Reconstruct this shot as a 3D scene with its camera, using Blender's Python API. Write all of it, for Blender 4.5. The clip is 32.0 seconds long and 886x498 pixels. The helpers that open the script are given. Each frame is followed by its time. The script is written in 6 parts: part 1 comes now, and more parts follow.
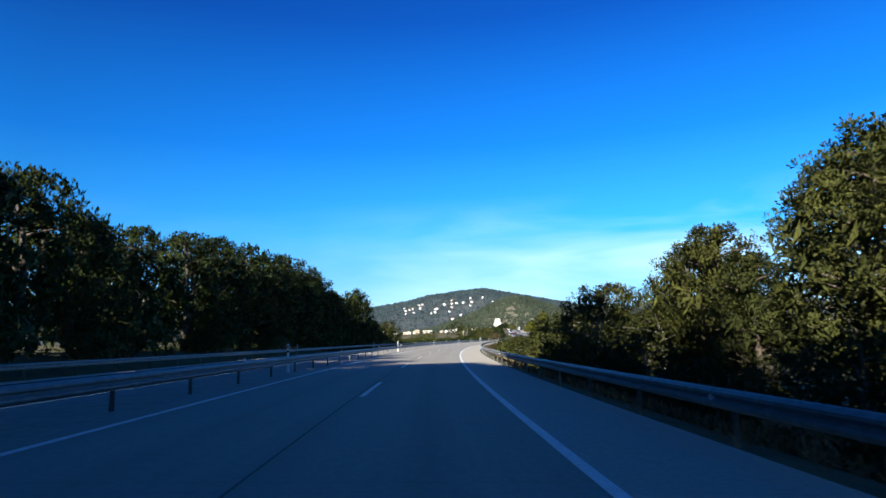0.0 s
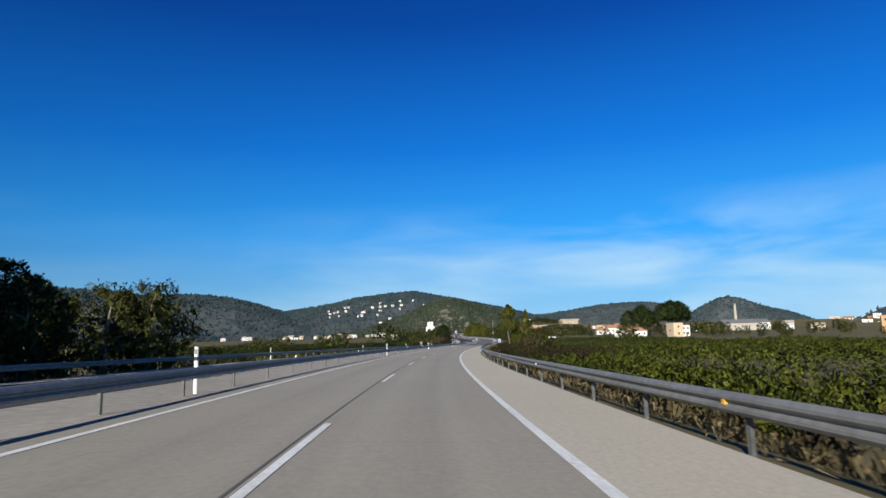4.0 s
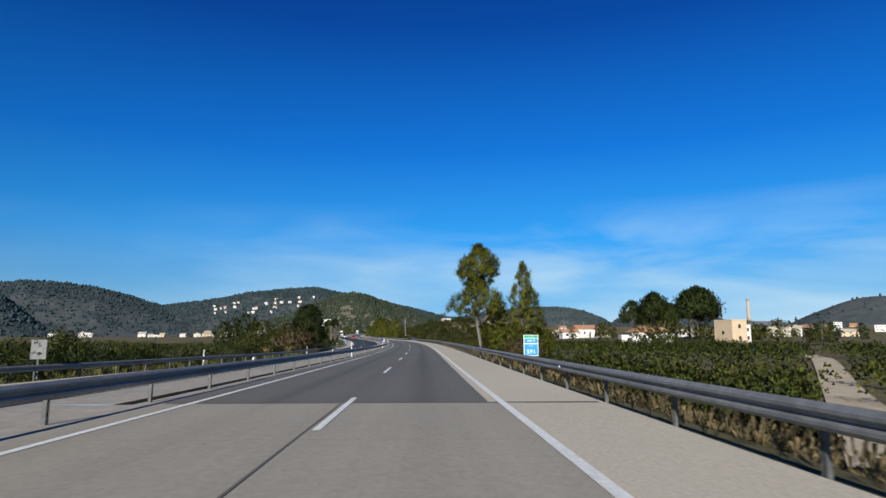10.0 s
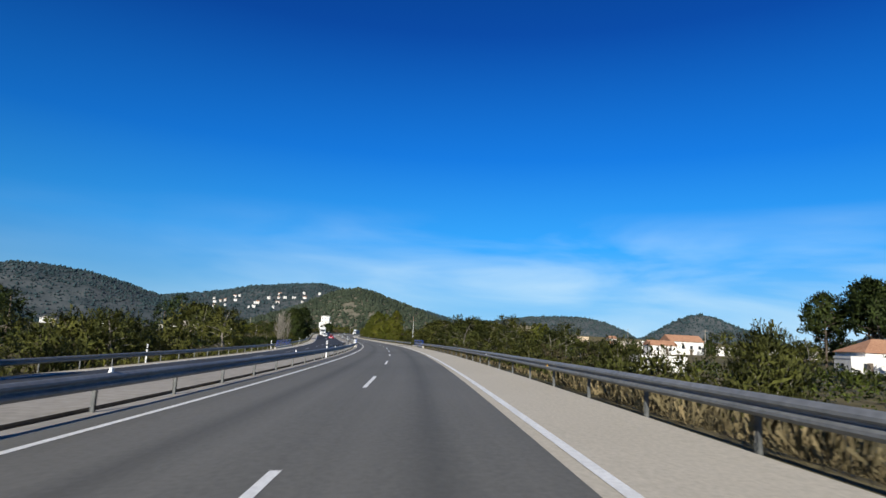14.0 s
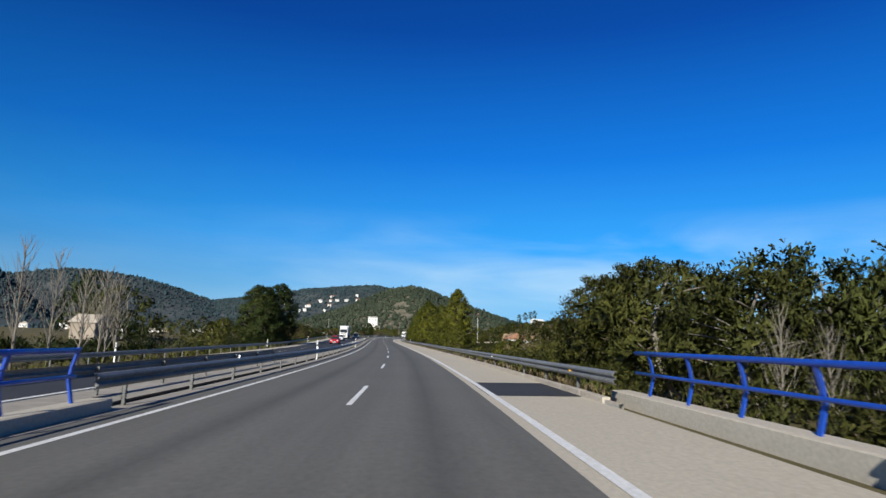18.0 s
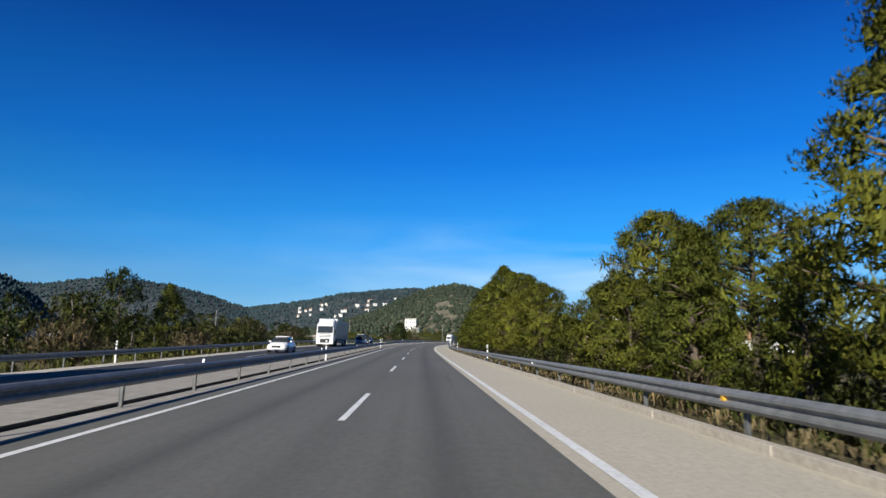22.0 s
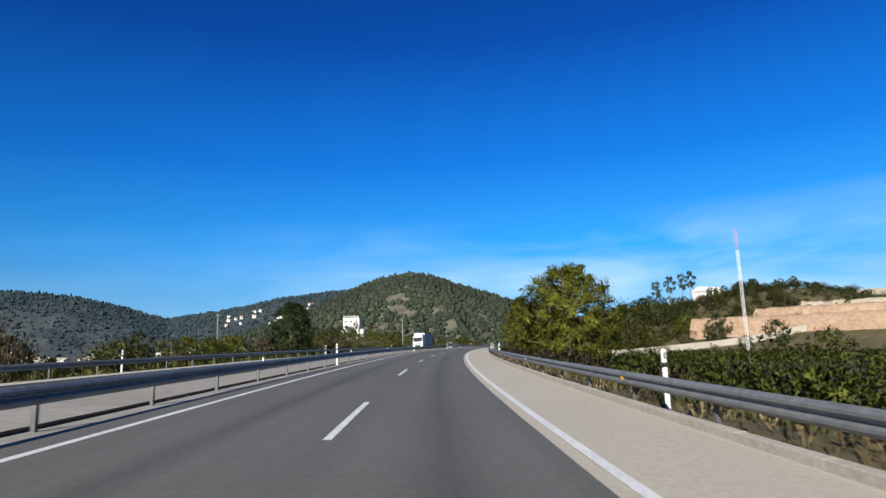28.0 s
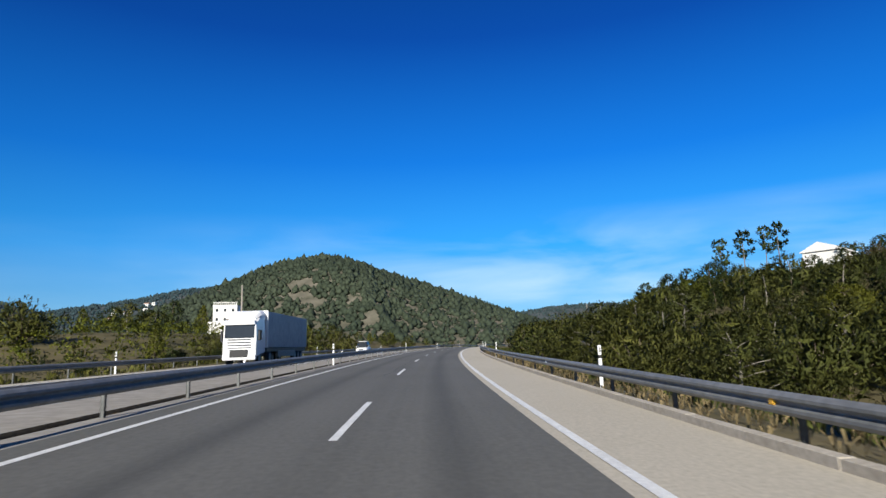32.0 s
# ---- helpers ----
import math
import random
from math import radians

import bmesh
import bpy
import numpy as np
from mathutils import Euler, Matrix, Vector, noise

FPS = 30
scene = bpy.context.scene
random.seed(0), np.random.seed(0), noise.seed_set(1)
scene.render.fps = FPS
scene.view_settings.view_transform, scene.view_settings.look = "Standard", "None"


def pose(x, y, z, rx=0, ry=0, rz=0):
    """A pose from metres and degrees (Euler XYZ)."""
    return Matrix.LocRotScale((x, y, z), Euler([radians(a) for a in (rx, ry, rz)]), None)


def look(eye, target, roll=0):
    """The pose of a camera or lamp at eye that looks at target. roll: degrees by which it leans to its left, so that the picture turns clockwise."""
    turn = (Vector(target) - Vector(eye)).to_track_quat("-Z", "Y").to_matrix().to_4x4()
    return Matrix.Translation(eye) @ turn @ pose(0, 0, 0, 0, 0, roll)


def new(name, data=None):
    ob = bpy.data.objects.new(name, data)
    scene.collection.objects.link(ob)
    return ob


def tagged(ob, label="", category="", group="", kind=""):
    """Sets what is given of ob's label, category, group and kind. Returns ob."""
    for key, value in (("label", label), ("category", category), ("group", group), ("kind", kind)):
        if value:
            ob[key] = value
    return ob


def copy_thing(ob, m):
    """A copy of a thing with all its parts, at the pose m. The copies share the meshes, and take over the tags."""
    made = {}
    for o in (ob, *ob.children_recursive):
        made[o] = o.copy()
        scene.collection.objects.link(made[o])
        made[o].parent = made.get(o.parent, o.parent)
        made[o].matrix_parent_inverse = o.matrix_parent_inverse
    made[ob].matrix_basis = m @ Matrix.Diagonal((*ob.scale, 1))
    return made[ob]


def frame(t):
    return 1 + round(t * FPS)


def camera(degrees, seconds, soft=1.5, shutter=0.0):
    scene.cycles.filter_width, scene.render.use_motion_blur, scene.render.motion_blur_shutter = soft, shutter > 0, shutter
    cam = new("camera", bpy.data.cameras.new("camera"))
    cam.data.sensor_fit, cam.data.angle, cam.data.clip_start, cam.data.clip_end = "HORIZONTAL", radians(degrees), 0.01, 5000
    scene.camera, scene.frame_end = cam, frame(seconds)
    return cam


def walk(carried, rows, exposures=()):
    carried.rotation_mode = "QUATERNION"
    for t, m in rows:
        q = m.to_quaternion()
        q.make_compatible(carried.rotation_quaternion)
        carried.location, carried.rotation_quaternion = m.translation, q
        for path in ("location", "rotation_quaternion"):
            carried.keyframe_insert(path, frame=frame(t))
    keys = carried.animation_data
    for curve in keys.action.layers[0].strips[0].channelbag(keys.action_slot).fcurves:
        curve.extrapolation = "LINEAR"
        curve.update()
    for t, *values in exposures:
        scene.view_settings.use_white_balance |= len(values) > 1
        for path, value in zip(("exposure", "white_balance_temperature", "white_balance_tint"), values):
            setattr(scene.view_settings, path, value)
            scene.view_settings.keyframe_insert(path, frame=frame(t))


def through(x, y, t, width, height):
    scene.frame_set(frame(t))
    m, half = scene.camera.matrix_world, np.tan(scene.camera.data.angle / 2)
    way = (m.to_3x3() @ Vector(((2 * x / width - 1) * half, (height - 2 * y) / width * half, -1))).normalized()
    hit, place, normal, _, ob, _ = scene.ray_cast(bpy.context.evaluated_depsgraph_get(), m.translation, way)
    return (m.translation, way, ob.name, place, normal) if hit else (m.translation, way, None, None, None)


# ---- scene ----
# Road axis (the camera's lane): station, heading (deg, left positive), slope (deg), lean to the right (deg).
ROAD = [
    (-200, 9.33, -0.94, 1.94), (0, 4.13, -0.94, 1.93), (40, 1.72, -0.82, 1.73), (80, -0.76, -0.77, 1.61), (120, -3.1, -0.72, 1.67),
    (160, -5.59, -0.7, 1.43), (200, -8.14, -0.63, 1.19), (240, -10.29, -0.53, 0.93), (280, -11.41, -0.34, 0.29), (320, -11.56, -0.14, -0.82),
    (360, -10.97, -0.05, -2.03), (400, -9.81, 0.11, -2.36), (440, -7.78, 0.15, -2.15), (480, -5.55, 0.17, -1.9), (520, -3.32, 0.2, -1.29),
    (560, -1.51, 0.37, -0.82), (600, -0.93, 0.53, -0.65), (640, -0.8, 0.6, 0.59), (680, -0.99, 0.69, 1.88), (720, -2.69, 0.82, 2.13),
    (760, -5.9, 0.85, 2.04), (800, -8.93, 0.81, 1.89), (840, -11.63, 0.63, 1.95), (1000, -21.04, 0.3, 0.2), (1120, -27.5, -0.7, 0.2),
    (1300, -45, -0.8, 0.2), (1600, -58, -0.9, 0.2),
]
STEP = 2.0


def _smooth(v, n=9):
    k = np.hanning(n + 2)[1:-1]
    p = np.r_[[v[0]] * (n // 2), v, [v[-1]] * (n // 2)]
    return np.convolve(p, k / k.sum(), "valid")


_S = np.arange(-200, 1600 + STEP, STEP)
_R = np.array(ROAD, float)
_H, _G, _B = (np.radians(_smooth(np.interp(_S, _R[:, 0], _R[:, k]))) for k in (1, 2, 3))
_X = np.cumsum(-np.sin(_H)) * STEP
_Y = np.cumsum(np.cos(_H)) * STEP
_Z = np.cumsum(np.tan(_G)) * STEP
for _a, _o in ((_X, -2.28), (_Y, 0.50), (_Z, 2.23)):
    _a += _o - np.interp(0, _S, _a)


def axis(s):
    """Place x, y, z, heading and lean of the road axis at a station."""
    return tuple(float(np.interp(s, _S, a)) for a in (_X, _Y, _Z, _H, _B))


def rp(s, u, z=0.0):
    """World place at station s, u metres to the right of the axis, z above the road's plane."""
    x, y, zz, h, b = axis(s)
    w = max(-19.0, min(7.0, u))
    fall = 0.04 * (max(-19.0, min(-9.3, u)) + 9.3)
    return (x + u * math.cos(h), y + u * math.sin(h), zz + z - math.tan(b) * w + fall)


def ground_drop(s, u):
    """How far the land lies below the road's plane."""
    if u > 0:
        k = min(1.0, max(0.0, (u - 4.9) / 5.0))
        d = 0.12 + 1.3 * k * k * (3 - 2 * k) - max(0.0, min(120.0, u) - 20) * 0.025
        low = min(1.0, max(0.0, (560 - s) / 140))
        d += low * (0.5 * k + max(0.0, min(120.0, u) - 20) * 0.021)
        far = min(1.0, max(0.0, (s - 560) / 80))
        dip = min(1.0, max(0.0, (s - 748) / 26)) * min(1.0, max(0.0, (938 - s) / 26)) * min(1.0, max(0.0, (106 - u) / 20))
        d += min(1.0, max(0.0, (s - 880) / 40)) * 0.17 * min(40.0, max(0.0, u - 80))
        d += dip * (1.2 * min(1.0, max(0.0, (u - 8) / 8)) + 0.075 * min(50.0, max(0.0, u - 12)))
        return d - far * (0.7 * k + max(0.0, min(90.0, u) - 12) * (-0.03 + 0.06 * min(1.0, max(0.0, (s - 720) / 60)) + 0.165 * min(1.0, max(0.0, (s - 875) / 65))))
    k = min(1.0, max(0.0, (-u - 19.2) / 6.0))
    rise = min(1.0, max(0.0, (115 - s) / 30))
    return 0.12 + 0.9 * k * k * (3 - 2 * k) - rise * 2.2 * k - 5.0 * math.exp(-((u + 46) / 16) ** 2) * min(1.0, max(0.0, (s - 885) / 40))


def land(s, u):
    x, y, z = rp(s, u)
    far = min(1.0, max(0.0, (abs(u) - 70) / 120))
    swell = min(0.45, max(0.0, abs(u) - 10 - 10 * (u < 0)) / 50) * math.sin(s / 21 + u / 13) * math.cos(u / 27 - s / 47)
    return (x, y, z - ground_drop(s, u) + swell - far * 0.6 * max(0.0, z))
PATH = [
    (0.0, -1.97, -1.20, 3.652, 97.86, 1.69, 2.23),
    (0.5, -2.88, 12.81, 3.426, 98.03, 1.64, 1.36),
    (1.0, -3.60, 26.87, 3.211, 97.91, 1.55, 0.67),
    (1.5, -4.10, 40.98, 3.004, 97.97, 1.43, -0.30),
    (2.0, -4.40, 55.10, 2.805, 98.14, 1.41, -1.20),
    (2.5, -4.47, 69.19, 2.610, 97.95, 1.34, -2.12),
    (3.0, -4.34, 83.22, 2.421, 98.03, 1.38, -2.94),
    (3.5, -4.00, 97.21, 2.236, 97.96, 1.25, -3.81),
    (4.0, -3.46, 111.12, 2.056, 98.20, 1.36, -4.56),
    (4.5, -2.73, 125.00, 1.881, 98.10, 1.58, -5.28),
    (5.0, -1.80, 138.82, 1.709, 98.08, 1.57, -6.13),
    (5.5, -0.66, 152.60, 1.539, 98.09, 1.25, -7.08),
    (6.0, 0.68, 166.35, 1.371, 98.05, 0.95, -8.10),
    (6.5, 2.23, 180.07, 1.209, 98.09, 0.92, -8.87),
    (7.0, 3.99, 193.76, 1.052, 98.19, 1.01, -9.66),
    (7.5, 5.95, 207.39, 0.902, 98.18, 0.95, -10.61),
    (8.0, 8.09, 221.00, 0.760, 98.24, 0.86, -11.62),
    (8.5, 10.40, 234.55, 0.627, 98.23, 0.77, -12.37),
    (9.0, 12.86, 248.07, 0.504, 98.27, 0.82, -12.73),
    (9.5, 15.42, 261.59, 0.396, 98.27, 0.22, -13.11),
    (10.0, 18.08, 275.08, 0.304, 98.39, 0.05, -13.41),
    (10.5, 20.80, 288.59, 0.228, 98.54, -0.06, -13.80),
    (11.0, 23.54, 302.19, 0.168, 98.74, -0.19, -13.69),
    (11.5, 26.29, 315.80, 0.125, 98.69, -1.00, -13.73),
    (12.0, 29.03, 329.43, 0.093, 98.82, -1.65, -13.52),
    (12.5, 31.71, 343.07, 0.070, 98.49, -2.03, -13.23),
    (13.0, 34.33, 356.63, 0.053, 98.71, -2.43, -13.00),
    (13.5, 36.86, 370.12, 0.047, 98.80, -2.57, -12.78),
    (14.0, 39.28, 383.53, 0.054, 98.90, -2.76, -12.43),
    (14.5, 41.60, 396.86, 0.073, 99.00, -2.62, -11.95),
    (15.0, 43.79, 410.16, 0.100, 99.05, -2.62, -11.35),
    (15.5, 45.81, 423.45, 0.131, 98.92, -2.47, -10.47),
    (16.0, 47.67, 436.70, 0.164, 98.89, -2.42, -9.75),
    (16.5, 49.36, 449.94, 0.200, 98.86, -2.36, -9.02),
    (17.0, 50.87, 463.12, 0.237, 99.02, -2.13, -8.16),
    (17.5, 52.22, 476.26, 0.277, 99.06, -2.02, -7.47),
    (18.0, 53.41, 489.38, 0.318, 98.99, -2.13, -6.92),
    (18.5, 54.42, 502.47, 0.361, 98.90, -2.39, -6.10),
    (19.0, 55.25, 515.53, 0.407, 98.89, -1.49, -5.25),
    (19.5, 55.93, 528.61, 0.460, 99.13, -0.84, -4.58),
    (20.0, 56.46, 541.67, 0.526, 99.00, -0.78, -3.79),
    (20.5, 56.85, 554.72, 0.604, 99.20, -1.19, -3.31),
    (21.0, 57.17, 567.77, 0.694, 99.23, -1.21, -3.08),
    (21.5, 57.46, 580.80, 0.797, 99.37, -1.16, -2.95),
    (22.0, 57.71, 593.81, 0.911, 99.34, -1.08, -2.90),
    (22.5, 57.94, 606.80, 1.034, 99.37, -0.87, -2.88),
    (23.0, 58.15, 619.76, 1.162, 99.35, -0.39, -2.87),
    (23.5, 58.36, 632.69, 1.295, 99.33, 0.17, -2.83),
    (24.0, 58.54, 645.59, 1.433, 99.51, 0.81, -2.71),
    (24.5, 58.73, 658.45, 1.578, 99.45, 1.33, -2.72),
    (25.0, 58.92, 671.29, 1.729, 99.40, 1.88, -2.79),
    (25.5, 59.15, 684.13, 1.888, 99.45, 1.88, -2.96),
    (26.0, 59.51, 697.00, 2.055, 99.58, 1.90, -3.25),
    (26.5, 60.02, 709.90, 2.231, 99.68, 1.76, -4.01),
    (27.0, 60.69, 722.82, 2.415, 99.68, 2.03, -5.01),
    (27.5, 61.59, 735.74, 2.602, 99.68, 1.86, -6.22),
    (28.0, 62.72, 748.62, 2.791, 99.65, 1.83, -7.44),
    (28.5, 64.07, 761.47, 2.981, 99.69, 1.78, -8.42),
    (29.0, 65.63, 774.22, 3.168, 99.63, 1.72, -9.46),
    (29.5, 67.37, 786.92, 3.353, 99.54, 1.54, -10.49),
    (30.0, 69.31, 799.54, 3.533, 99.64, 1.54, -11.27),
    (30.5, 71.42, 812.08, 3.702, 99.64, 1.66, -12.11),
    (31.0, 73.72, 824.56, 3.859, 99.55, 1.77, -12.80),
    (31.5, 76.21, 837.00, 4.002, 99.59, 1.73, -13.67),
    (32.0, 78.87, 849.43, 4.138, 99.29, 1.69, -14.75),
]
cam = camera(73.0, 32.0, 1.5, 0.08)
walk(cam, [(t, pose(x, y, z, tilt, lean, yaw)) for t, x, y, z, tilt, lean, yaw in PATH],
     [(0.0, 1.1), (0.6, 0.9), (1.1, 0.65), (1.7, 0.45), (3.0, 0.38), (8.0, 0.17), (10.0, 0.25), (12.0, 0.38), (17.0, 0.38), (22.0, 0.45), (25.0, 0.55), (32.0, 0.48)])

# ---- daylight: clear winter sky, low sun behind and to the left of the road ----
SUN_EL, SUN_AZ = radians(25), radians(156)   # azimuth counted to the left of +y
sun_from = Vector((-math.sin(SUN_AZ) * math.cos(SUN_EL), math.cos(SUN_AZ) * math.cos(SUN_EL), math.sin(SUN_EL)))
world = bpy.data.worlds.new("sky")
scene.world = world
world.use_nodes = True
wt = world.node_tree
wt.nodes.clear()
w_out = wt.nodes.new("ShaderNodeOutputWorld")
w_bg = wt.nodes.new("ShaderNodeBackground")
w_sky = wt.nodes.new("ShaderNodeTexSky")
w_sky.sky_type = "NISHITA"
w_sky.sun_disc = False
w_sky.sun_elevation = SUN_EL
w_sky.sun_rotation = -SUN_AZ
w_sky.altitude, w_sky.air_density, w_sky.dust_density, w_sky.ozone_density = 100, 1.0, 0.4, 3.0
w_hue = wt.nodes.new("ShaderNodeHueSaturation")
w_hue.inputs["Saturation"].default_value = 1.15
w_hue.inputs["Hue"].default_value = 0.5
wt.links.new(w_sky.outputs[0], w_hue.inputs["Color"])
# thin streaks of high cloud low over the horizon
w_co = wt.nodes.new("ShaderNodeTexCoord")
w_map = wt.nodes.new("ShaderNodeMapping")
w_map.inputs["Scale"].default_value = (1.6, 1.6, 8.0)
w_map.inputs["Rotation"].default_value = (0.0, 0.05, 0.3)
w_no = wt.nodes.new("ShaderNodeTexNoise")
w_no.inputs["Scale"].default_value, w_no.inputs["Detail"].default_value, w_no.inputs["Distortion"].default_value = 1.7, 7, 0.35
w_r = wt.nodes.new("ShaderNodeValToRGB")
w_r.color_ramp.elements[0].position, w_r.color_ramp.elements[1].position = 0.37, 0.7
w_sep = wt.nodes.new("ShaderNodeSeparateXYZ")
w_z = wt.nodes.new("ShaderNodeValToRGB")
for q in (0.08, 0.13, 0.17):
    w_z.color_ramp.elements.new(q)
for e, (q, v) in zip(w_z.color_ramp.elements, ((0.0, 0.9), (0.08, 0.9), (0.13, 0.75), (0.17, 0.4), (0.22, 0.0))):
    e.position, e.color = q, (v, v, v, 1)
w_mul = wt.nodes.new("ShaderNodeMath")
w_mul.operation = "MULTIPLY"
w_mix = wt.nodes.new("ShaderNodeMix")
w_mix.data_type = "RGBA"
w_mix.inputs[7].default_value = (5.0, 7.0, 8.4, 1)
wt.links.new(w_co.outputs["Generated"], w_map.inputs[0])
wt.links.new(w_map.outputs[0], w_no.inputs["Vector"])
wt.links.new(w_no.outputs["Fac"], w_r.inputs[0])
wt.links.new(w_co.outputs["Generated"], w_sep.inputs[0])
wt.links.new(w_sep.outputs["Z"], w_z.inputs[0])
wt.links.new(w_r.outputs[0], w_mul.inputs[0])
wt.links.new(w_z.outputs[0], w_mul.inputs[1])

# the sky pales towards the horizon and deepens overhead
w_grad = wt.nodes.new("ShaderNodeValToRGB")
for q in (0.07, 0.16, 0.3, 0.48):
    w_grad.color_ramp.elements.new(q)
for e, (q, c) in zip(w_grad.color_ramp.elements, ((0.0, (0.34, 0.64, 0.9)), (0.07, (0.18, 0.53, 0.93)), (0.16, (0.03, 0.39, 1.0)), (0.3, (0.003, 0.2, 0.78)), (0.48, (0.0, 0.072, 0.42)), (0.75, (0.0, 0.02, 0.12)))):
    e.position, e.color = q, (*c, 1)
wt.links.new(w_sep.outputs["Z"], w_grad.inputs[0])
w_tint = wt.nodes.new("ShaderNodeMix")
w_tint.data_type, w_tint.blend_type = "RGBA", "MIX"
w_tint.inputs[0].default_value = 0.96
w_gain = wt.nodes.new("ShaderNodeVectorMath")
w_gain.operation = "SCALE"
w_gain.inputs["Scale"].default_value = 8.2
# deepest a quarter turn from the sun, paler opposite to it
w_dot = wt.nodes.new("ShaderNodeVectorMath")
w_dot.operation = "DOT_PRODUCT"
w_dot.inputs[1].default_value = (-0.472, -0.756, 0.0)
wt.links.new(w_co.outputs["Generated"], w_dot.inputs[0])
w_pol = wt.nodes.new("ShaderNodeMapRange")
w_pol.inputs["From Min"].default_value, w_pol.inputs["From Max"].default_value = -0.89, -0.3
w_pol.inputs["To Min"].default_value, w_pol.inputs["To Max"].default_value = 1.08, 0.62
wt.links.new(w_dot.outputs["Value"], w_pol.inputs["Value"])
w_side = wt.nodes.new("ShaderNodeMapRange")
w_side.inputs["From Min"].default_value, w_side.inputs["From Max"].default_value = -0.88, -0.6
w_side.inputs["To Min"].default_value, w_side.inputs["To Max"].default_value = 1.0, 0.1
wt.links.new(w_dot.outputs["Value"], w_side.inputs["Value"])
w_veil = wt.nodes.new("ShaderNodeMath")
w_veil.operation = "MULTIPLY"
wt.links.new(w_mul.outputs[0], w_veil.inputs[0])
wt.links.new(w_side.outputs[0], w_veil.inputs[1])
wt.links.new(w_veil.outputs[0], w_mix.inputs[0])
w_dim = wt.nodes.new("ShaderNodeVectorMath")
w_dim.operation = "SCALE"
wt.links.new(w_grad.outputs[0], w_dim.inputs[0])
wt.links.new(w_pol.outputs[0], w_dim.inputs["Scale"])
wt.links.new(w_dim.outputs[0], w_gain.inputs[0])
wt.links.new(w_hue.outputs[0], w_tint.inputs[6])
wt.links.new(w_gain.outputs[0], w_tint.inputs[7])
wt.links.new(w_tint.outputs[2], w_mix.inputs[6])
wt.links.new(w_mix.outputs[2], w_bg.inputs[0])
w_bg.inputs[1].default_value = 0.09
wt.links.new(w_bg.outputs[0], w_out.inputs[0])
sun_data = bpy.data.lights.new("sun", "SUN")
sun_data.energy, sun_data.angle, sun_data.color = 5.0, radians(0.53), (1.0, 0.96, 0.87)
sun = new("sun", sun_data)
sun.matrix_world = look(sun_from * 100, (0, 0, 0))
# ---- materials ----
def mat(name, rough=0.7, metal=0.0, spec=0.4):
    m = bpy.data.materials.new(name)
    m.use_nodes = True
    b = m.node_tree.nodes["Principled BSDF"]
    b.inputs["Roughness"].default_value, b.inputs["Metallic"].default_value = rough, metal
    b.inputs["Specular IOR Level"].default_value = spec
    return m, m.node_tree, b


def coords(t, scale=(1, 1, 1), space="Object"):
    c = t.nodes.new("ShaderNodeTexCoord")
    p = t.nodes.new("ShaderNodeMapping")
    p.inputs["Scale"].default_value = scale
    t.links.new(c.outputs[space], p.inputs[0])
    return p.outputs[0]


def grain(t, vec, scale, detail=4, rough=0.6):
    n = t.nodes.new("ShaderNodeTexNoise")
    n.inputs["Scale"].default_value, n.inputs["Detail"].default_value, n.inputs["Roughness"].default_value = scale, detail, rough
    t.links.new(vec, n.inputs["Vector"])
    return n.outputs["Fac"]


def ramp(t, fac, stops):
    r = t.nodes.new("ShaderNodeValToRGB")
    els = r.color_ramp.elements
    while len(els) < len(stops):
        els.new(0.5)
    for e, (q, c) in zip(els, stops):
        e.position, e.color = q, (*c, 1)
    t.links.new(fac, r.inputs[0])
    return r.outputs[0]


def mix(t, fac, a, b, mode="MIX"):
    m = t.nodes.new("ShaderNodeMix")
    m.data_type, m.blend_type = "RGBA", mode
    if isinstance(fac, float):
        m.inputs[0].default_value = fac
    else:
        t.links.new(fac, m.inputs[0])
    for sock, v in ((m.inputs[6], a), (m.inputs[7], b)):
        if isinstance(v, tuple):
            sock.default_value = (*v, 1)
        else:
            t.links.new(v, sock)
    return m.outputs[2]


def bump(t, b, fac, strength, dist=0.02):
    n = t.nodes.new("ShaderNodeBump")
    n.inputs["Strength"].default_value, n.inputs["Distance"].default_value = strength, dist
    t.links.new(fac, n.inputs["Height"])
    t.links.new(n.outputs[0], b.inputs["Normal"])


def surface(name, dark, light, fine=8.0, wide=0.4, rough=0.8, metal=0.0, spec=0.3, relief=0.3, depth=0.01, stretch=(1, 1, 1), space="Object"):
    """A two-scale mottled material between two colours."""
    m, t, b = mat(name, rough, metal, spec)
    v = coords(t, stretch, space)
    f, w = grain(t, v, fine, 5), grain(t, v, wide, 3)
    c1 = ramp(t, w, ((0.3, dark), (0.7, light)))
    c2 = ramp(t, f, ((0.3, tuple(x * 0.72 for x in dark)), (0.72, tuple(min(1, x * 1.18) for x in light))))
    t.links.new(mix(t, 0.5, c1, c2), b.inputs["Base Color"])
    bump(t, b, f, relief, depth)
    return m


